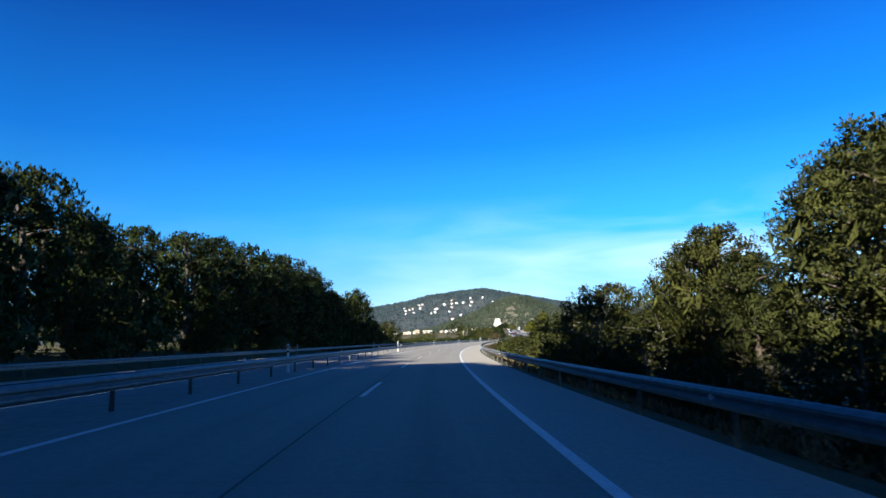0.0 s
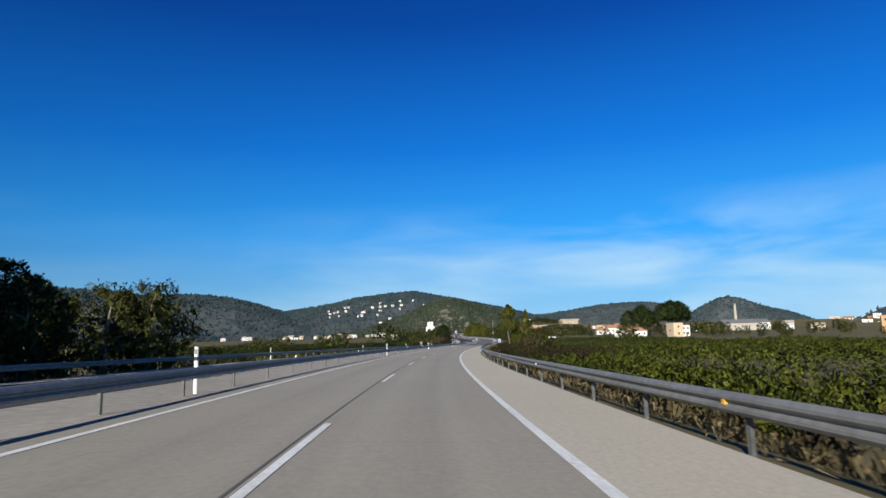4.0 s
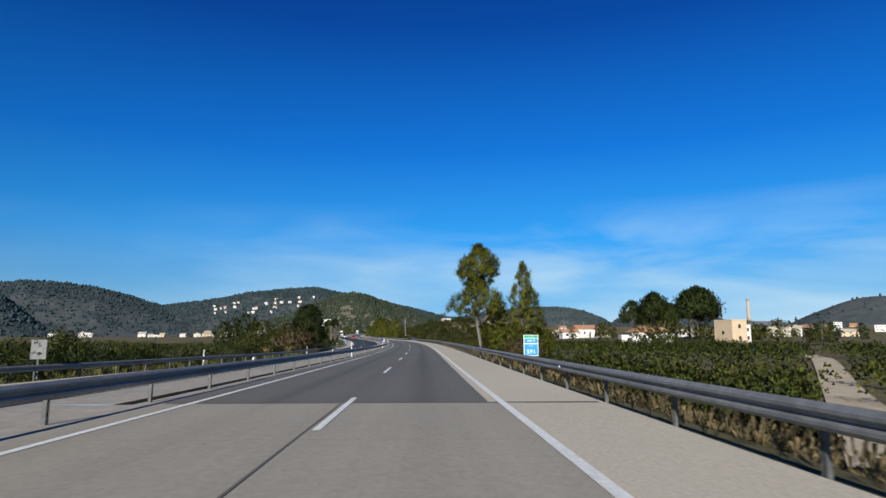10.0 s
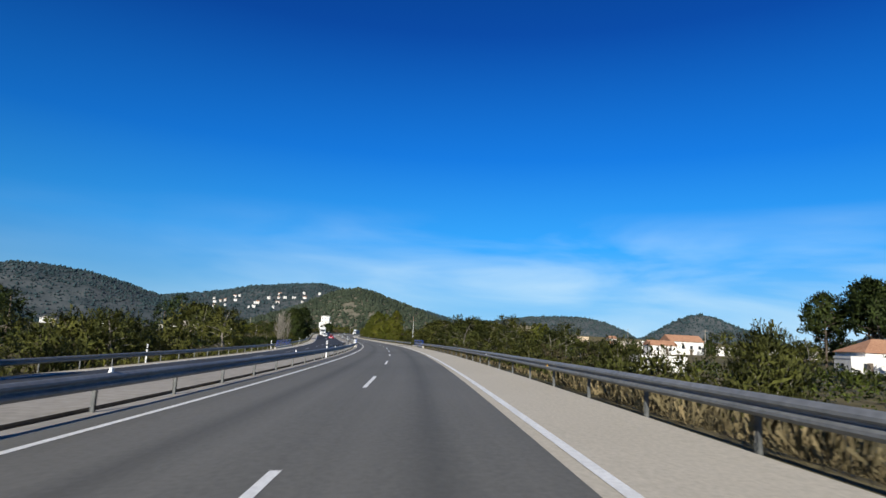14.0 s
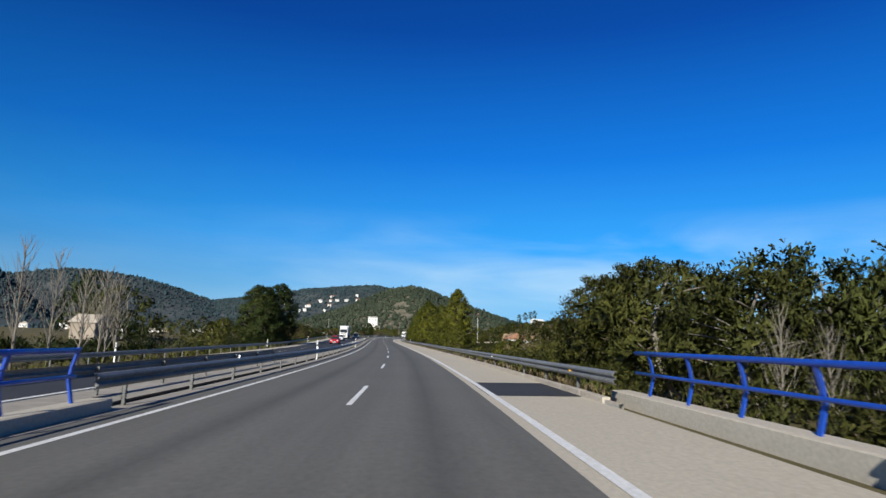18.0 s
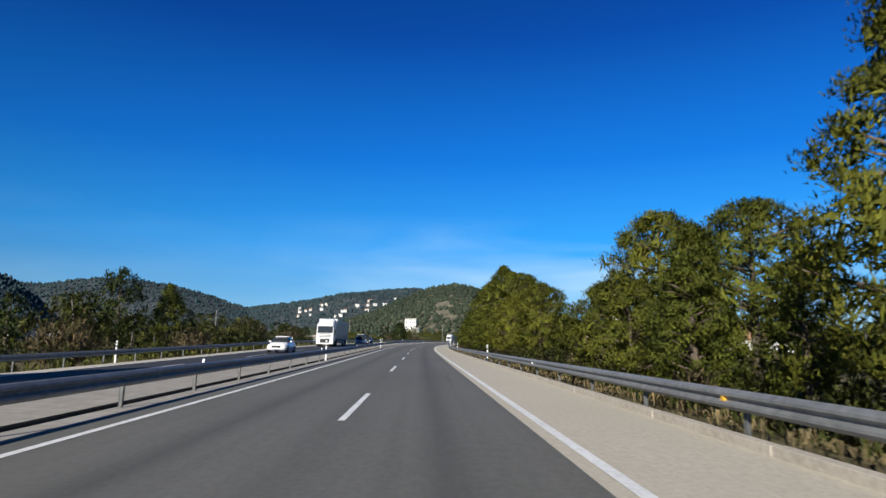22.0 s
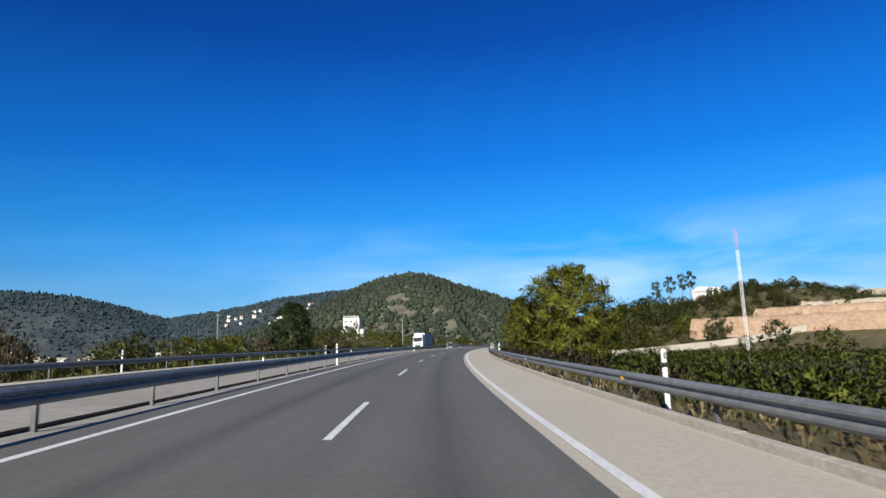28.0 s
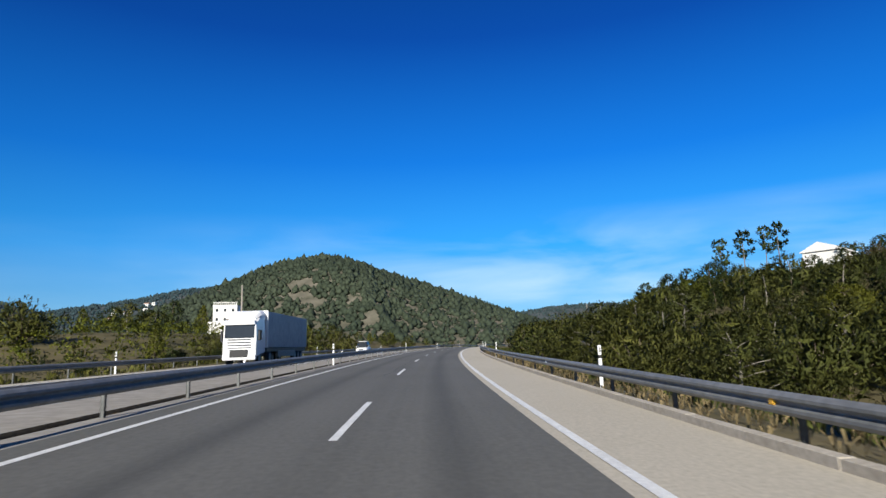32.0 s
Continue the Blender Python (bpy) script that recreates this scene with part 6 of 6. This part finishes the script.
for x0, z0, n in ((-160, 52, 2), (-140, 57, 4), (-115, 66, 3), (-78, 54, 4), (-66, 60, 2), (-52, 70, 3), (-26, 76, 3), (-8, 62, 1), (5, 82, 3), (50, 66, 1), (-95, 40, 1), (-20, 32, 2)):
    for k in range(n):
        p = on_slope(G_VILLAGE, x0 * 1.3 + r2.normal(0, 14), z0 * 1.3 + r2.normal(0, 4.5))
        building("hill_villa", pose(p[0] + r2.uniform(-3, 3), p[1], p[2] + 1.8, 0, 0, r2.uniform(-30, 30)), r2.uniform(4.5, 9.5), r2.uniform(5, 7), r2.uniform(2.2, 3.6), ("flat", "gable")[k % 2], M_WHITE, "white villa on the wooded hillside", 3, 2, group="hillside villas", plinth=4, sills=False)


def chimney(s, u, h, label):
    root = empty("factory_chimney", face_me(s, u), label, "chimney")
    vs, fs = [], []
    tube(vs, fs, [(0, 0, -1), (0, 0, h * 0.5), (0, 0, h)], [1.5, 1.1, 0.75], 14)
    joined("shaft", mesh_of("shaft", vs, fs, True), M_KERB, root)
    vs, fs = [], []
    tube(vs, fs, [(0, 0, h - 0.7), (0, 0, h + 0.1)], [0.95, 0.95], 14)
    joined("cap", mesh_of("cap", vs, fs), M_BRICK, root)


chimney(573, 206, 21, "tall slender brick factory chimney")
chimney(470, 330, 26, "distant slender factory chimney")


# ---- palm ----
def palm(s, u, h):
    root = empty("palm_tree", at_land(s, u), "date palm with a full crown of fronds", "tree")
    vs, fs = [], []
    tube(vs, fs, [(0, 0, -0.3), (0.05, 0, h * 0.5), (0, 0, h)], [0.32, 0.26, 0.24], 9)
    joined("trunk", mesh_of("trunk", vs, fs, True), M_BARK, root)
    for k in range(26):
        a, up = k * 2.399, 1.2 - 1.9 * k / 26
        cs, ds = [], []
        for q in range(22):
            f = q / 21
            cs.append((math.cos(a) * f * 2.6 * math.cos(up * 0.6), math.sin(a) * f * 2.6 * math.cos(up * 0.6), h + 2.6 * (f * math.sin(up) - 0.45 * f * f)))
            ds.append((math.cos(a), math.sin(a), 0.1))
        joined("frond", tufts("frond", np.array(cs), np.array(ds), 0.5, 0.05, 3, 0.7), M_SHRUB, root)


palm(668, 40.5, 7.0)
palm(1030, 118, 5.5)
palm(1036, 124, 6)


# ---- tracks, terraces and walls ----
def strip(name, pts, half, material, label, category, lift=0.05):
    vs, fs = [], []
    for i, (s, u) in enumerate(pts):
        p = Vector(land(s, u))
        a, b = Vector(land(*pts[max(i - 1, 0)])), Vector(land(*pts[min(i + 1, len(pts) - 1)]))
        d = (b - a).to_2d().normalized()
        for k in (-1, -0.33, 0.33, 1):
            vs.append((p.x + d.y * half * k, p.y - d.x * half * k, p.z + lift))
    for i in range(len(pts) - 1):
        fs += [(4 * i + j, 4 * i + j + 1, 4 * i + j + 5, 4 * i + j + 4) for j in range(3)]
    tagged(joined(name, mesh_of(name, vs, fs, True), material), label, category, kind="structure")


strip("farm_track", [(288 + (u - 10) * 1.55, u) for u in np.arange(12, 75, 4)], 1.25, M_TRACK, "pale dirt track between the groves", "track", 0.12)
strip("service_track", [(s, 17.5 + 3 * math.sin(s / 30)) for s in np.arange(796, 960, 6)], 1.8, M_TRACK, "pale service track below the motorway", "track", 0.1)


def bank(pts, low, high, back, label, material):
    """An eroded earth step: a ragged face along pts and a tread running back from it."""
    n = 40
    run = np.linspace(0, len(pts) - 1, n)
    ss, uu = (np.interp(run, range(len(pts)), [p[k] for p in pts]) for k in (0, 1))
    vs, fs = [], []
    for s, u in zip(ss, uu):
        j = rng.normal(0, 0.35)
        for off, z in ((-1.6 + j, low - 1.5), (-0.7 + j * 0.6, low + (high - low) * 0.35), (0.1 + j * 0.3, low + (high - low) * 0.8), (0.8, high), (back, high + 0.4), (back + 4, high - 3)):
            x, y, _ = rp(s + 0.8 * off, u + 0.6 * off)
            vs.append((x, y, z + rng.normal(0, 0.16)))
    for i in range(n - 1):
        fs += [(6 * i + j, 6 * i + j + 1, 6 * i + j + 7, 6 * i + j + 6) for j in range(5)]
    tagged(joined("earth_bank", mesh_of("earth_bank", vs, fs, True), material), label, "bank", kind="structure")


FOOT = ((909, 52), (908, 57), (906, 62), (903, 68), (899.6, 74), (895, 81), (888, 90))
bank(FOOT, 4.6, 8.4, 13, "bare reddish earth bank cut above the orchard", M_EARTH)
bank([(s + 9, u + 7) for s, u in FOOT[2:]], 8.2, 10.6, 12, "upper bare reddish earth bank", M_EARTH)
bank([(s + 20, u + 15) for s, u in FOOT[3:]], 10.4, 12.2, 14, "pale upper earth bank below the mound", M_TRACK)
WALL = ((864, 13), (868.3, 17.7), (873, 24), (880, 33), (886.5, 42), (892, 53), (896, 64), (899, 76))
vs, fs = [], []
for s, u in WALL:
    x, y, z = land(s, u)
    for a, b in ((0, -0.6), (0, 1.4), (0.4, 1.4), (0.4, -0.6)):
        vs.append((x + a, y + a * 0.5, z + b))
for i in range(len(WALL) - 1):
    fs += [(4 * i + j, 4 * i + (j + 1) % 4, 4 * i + 4 + (j + 1) % 4, 4 * i + 4 + j) for j in range(4)]
fs += [(3, 2, 1, 0), tuple(len(vs) - 4 + k for k in range(4))]
tagged(joined("orchard_wall", mesh_of("orchard_wall", vs, fs), M_KERB), "low pale stone wall behind the orchard", "wall", kind="structure")


# pale wall at the head of the valley orchard
bm = bmesh.new()
box(bm, (9.6, 0.35, 2.4), (0, 0, -0.35), None, 0.03)
box(bm, (9.7, 0.45, 0.1), (0, 0, 0.9), None, 0.02)
wall = tagged(joined("orchard_head_wall", bpy.data.meshes.new("orchard_head_wall"), M_KERB), "pale rendered wall at the head of the orchard", "wall", kind="structure")
bm.to_mesh(wall.data)
bm.free()
wall.matrix_basis = pose(83.0, 747.0, 0.05, 0, 0, 25.6)


# ---- vehicles on the far carriageway ----
def loft(bm, rings):
    """Skins a list of rings with as many points each, closing both ends."""
    vv = [[bm.verts.new(p) for p in r] for r in rings]
    for a, b in zip(vv, vv[1:]):
        for i in range(len(a)):
            bm.faces.new((a[i], a[(i + 1) % len(a)], b[(i + 1) % len(a)], b[i]))
    bm.faces.new(vv[0][::-1])
    bm.faces.new(vv[-1])
    bmesh.ops.recalc_face_normals(bm, faces=bm.faces)


def ring(y, wb, wt, zb, zt, r=0.12):
    return [(-wb, y, zb), (-wb, y, zb + (zt - zb) * 0.55), (-wt, y, zt - r), (-wt + r, y, zt), (wt - r, y, zt), (wt, y, zt - r), (wb, y, zb + (zt - zb) * 0.55), (wb, y, zb)]


def wheel(parent, x, y, r, w):
    vs, fs = [], []
    tube(vs, fs, [(x - w / 2, y, r), (x - w * 0.4, y, r), (x + w * 0.4, y, r), (x + w / 2, y, r)], [r * 0.92, r, r, r * 0.92], 18)
    t = joined("wheel", mesh_of("wheel", vs, fs, True), M_RUBBER, parent)
    vs, fs = [], []
    e = w / 2 + 0.012
    tube(vs, fs, [(x - e, y, r), (x + e, y, r)], [r * 0.6, r * 0.6], 14)
    joined("rim", mesh_of("rim", vs, fs), M_RAIL, t, "grey metal rim")


def car(s, u, paint, label, h=1.46, long=4.5, van=False):
    """A car that faces the camera's way of travel head on (its front to -y)."""
    root = empty("car", at_road(s, u, 0.0, 0), label, "car")
    L = long / 2
    bm = bmesh.new()
    loft(bm, [ring(-L, 0.62, 0.6, 0.35, 0.62), ring(-L + 0.12, 0.82, 0.74, 0.24, 0.74), ring(-L + 0.9, 0.9, 0.8, 0.22, 0.88), ring(-L + 1.35, 0.9, 0.82, 0.22, 0.95), ring(L - 0.8, 0.9, 0.82, 0.22, 1.0), ring(L - 0.1, 0.84, 0.76, 0.28, 0.96), ring(L, 0.7, 0.66, 0.4, 0.8)])
    part("body", bm, paint, root, smooth=True)
    bm = bmesh.new()
    f = -L + (0.75 if van else 1.25)
    loft(bm, [ring(f, 0.78, 0.76, 0.85, 0.96, 0.04), ring(f + (0.55 if van else 0.85), 0.78, 0.6, 0.88, h - 0.04, 0.1), ring(f + 1.9, 0.78, 0.6, 0.9, h - 0.02, 0.1), ring(L - (0.1 if van else 0.35), 0.74, 0.62, 0.9, h - 0.08 if van else 1.04, 0.05)])
    part("glasshouse", bm, M_DARKGLASS, root, "dark windows", True)
    bm = bmesh.new()
    loft(bm, [ring(f + (0.5 if van else 0.8), 0.6, 0.58, h - 0.05, h - 0.01, 0.02), ring(f + 1.2, 0.63, 0.6, h - 0.05, h + 0.03, 0.02), ring(L - (0.2 if van else 1.0), 0.62, 0.58, h - 0.07, h + 0.0, 0.02)])
    part("roof", bm, paint, root, smooth=True)
    for sx in (-1, 1):
        bm = bmesh.new()
        box(bm, (0.36, 0.1, 0.13), (sx * 0.56, -L + 0.1, 0.66), None, 0.03)
        part("headlight", bm, M_SIGNWHITE, root)
        bm = bmesh.new()
        box(bm, (0.2, 0.12, 0.14), (sx * 0.95, f + 0.45, 1.0), None, 0.03)
        part("mirror", bm, paint, root)
        for y in (-L + 0.85, L - 0.8):
            wheel(root, sx * 0.8, y, 0.32, 0.22)
    bm = bmesh.new()
    box(bm, (0.8, 0.06, 0.22), (0, -L + 0.02, 0.52), None, 0.02)
    part("grille", bm, M_BLACK, root)
    bm = bmesh.new()
    box(bm, (0.52, 0.03, 0.11), (0, -L - 0.02, 0.38))
    part("plate", bm, M_SIGNWHITE, root)
    return root


def truck(s, u, label, box_mat, cab_h=3.5, trailer=13.0):
    root = empty("truck", at_road(s, u, 0.0, 0), label, "truck")
    w = 1.22
    bm = bmesh.new()
    loft(bm, [ring(0.0, w * 0.97, w * 0.92, 0.75, 1.75, 0.06), ring(0.12, w, w * 0.95, 0.6, 2.95, 0.08), ring(0.35, w, w * 0.95, 0.6, cab_h - 0.35, 0.12), ring(1.0, w, w * 0.95, 0.75, cab_h, 0.15), ring(2.2, w, w * 0.95, 0.9, cab_h, 0.15)])
    cab = part("cab", bm, M_CARWHITE, root)
    bm = bmesh.new()
    box(bm, (2.16, 0.06, 0.95), (0, 0.04, 2.4), Matrix.Rotation(radians(-7), 4, "X"), 0.04)
    part("windscreen", bm, M_DARKGLASS, cab)
    bm = bmesh.new()
    box(bm, (2.25, 0.35, 0.3), (0, 0.06, 3.05), Matrix.Rotation(radians(15), 4, "X"), 0.03)
    part("sun_visor", bm, M_CARWHITE, cab)
    bm = bmesh.new()
    loft(bm, [ring(0.5, 1.0, 0.9, cab_h - 0.3, cab_h - 0.1, 0.05), ring(1.5, 1.15, 1.05, cab_h - 0.2, cab_h + 0.42, 0.1), ring(2.2, 1.2, 1.1, cab_h - 0.2, cab_h + 0.5, 0.1)])
    part("wind_deflector", bm, M_CARWHITE, cab)
    bm = bmesh.new()
    box(bm, (1.7, 0.05, 0.66), (0, -0.02, 1.52), None, 0.02)
    part("grille_panel", bm, M_BLACK, cab)
    for z in (1.3, 1.5, 1.7):
        bm = bmesh.new()
        box(bm, (1.74, 0.05, 0.11), (0, -0.05, z), None, 0.01)
        part("grille_slat", bm, M_CARWHITE, cab)
    bm = bmesh.new()
    box(bm, (1.3, 0.1, 0.55), (0, -0.1, 0.82), None, 0.03)
    part("lower_grille", bm, M_BLACK, cab)
    bm = bmesh.new()
    box(bm, (2.4, 0.25, 0.4), (0, 0.02, 0.55), None, 0.05)
    part("bumper", bm, M_CARWHITE, cab)
    for sx in (-1, 1):
        bm = bmesh.new()
        box(bm, (0.4, 0.08, 0.2), (sx * 0.9, -0.06, 0.72), None, 0.03)
        part("headlight", bm, M_SIGNWHITE, cab)
        bm = bmesh.new()
        box(bm, (0.14, 0.18, 0.75), (sx * 1.38, 0.25, 2.1), None, 0.03)
        part("mirror", bm, M_BLACK, cab)
        bm = bmesh.new()
        box(bm, (0.04, 0.75, 0.7), (sx * 1.205, 0.95, 2.15), None, 0.01)
        part("side_window", bm, M_DARKGLASS, cab)
        for y in (0.95, 3.6, trailer - 1.6, trailer - 0.4, trailer + 0.8):
            wheel(root, sx * 1.02, y, 0.5, 0.34)
    bm = bmesh.new()
    box(bm, (2.55, trailer, 2.75), (0, 2.6 + trailer / 2, 2.6), None, 0.03)
    part("trailer_box", bm, box_mat, root)
    bm = bmesh.new()
    box(bm, (2.4, trailer - 0.2, 0.3), (0, 2.6 + trailer / 2, 1.05))
    part("trailer_frame", bm, M_BLACK, root)
    bm = bmesh.new()
    box(bm, (2.62, 0.12, 2.85), (0, 2.62, 2.62), None, 0.02)
    part("front_frame", bm, M_CARWHITE, root)
    for sx in (-1, 1):
        bm = bmesh.new()
        box(bm, (0.06, trailer * 0.42, 0.5), (sx * 1.2, 2.6 + trailer * 0.45, 0.75))
        part("side_guard", bm, M_RAIL, root)
    return root


truck(899, -14.3, "white articulated truck with a grey tarpaulin trailer", M_TARP)
truck(684.8, -14.0, "white articulated truck with a blue-grey box trailer", plain("trailer_blue_grey", (0.3, 0.34, 0.4), 0.3))
car(654.5, -13.0, M_CARWHITE, "white saloon car on the far carriageway")
car(734.5, -13.6, M_CARGREY, "dark grey estate car on the far carriageway")
car(611, -11.2, M_CARRED, "red hatchback car on the far carriageway", 1.5, 4.1)
car(950, -13.8, M_CARWHITE, "white small van on the far carriageway", 1.8, 4.2, True)
car(705.5, -11.2, M_VAN, "blue-grey van on the far carriageway", 1.9, 4.4, True)
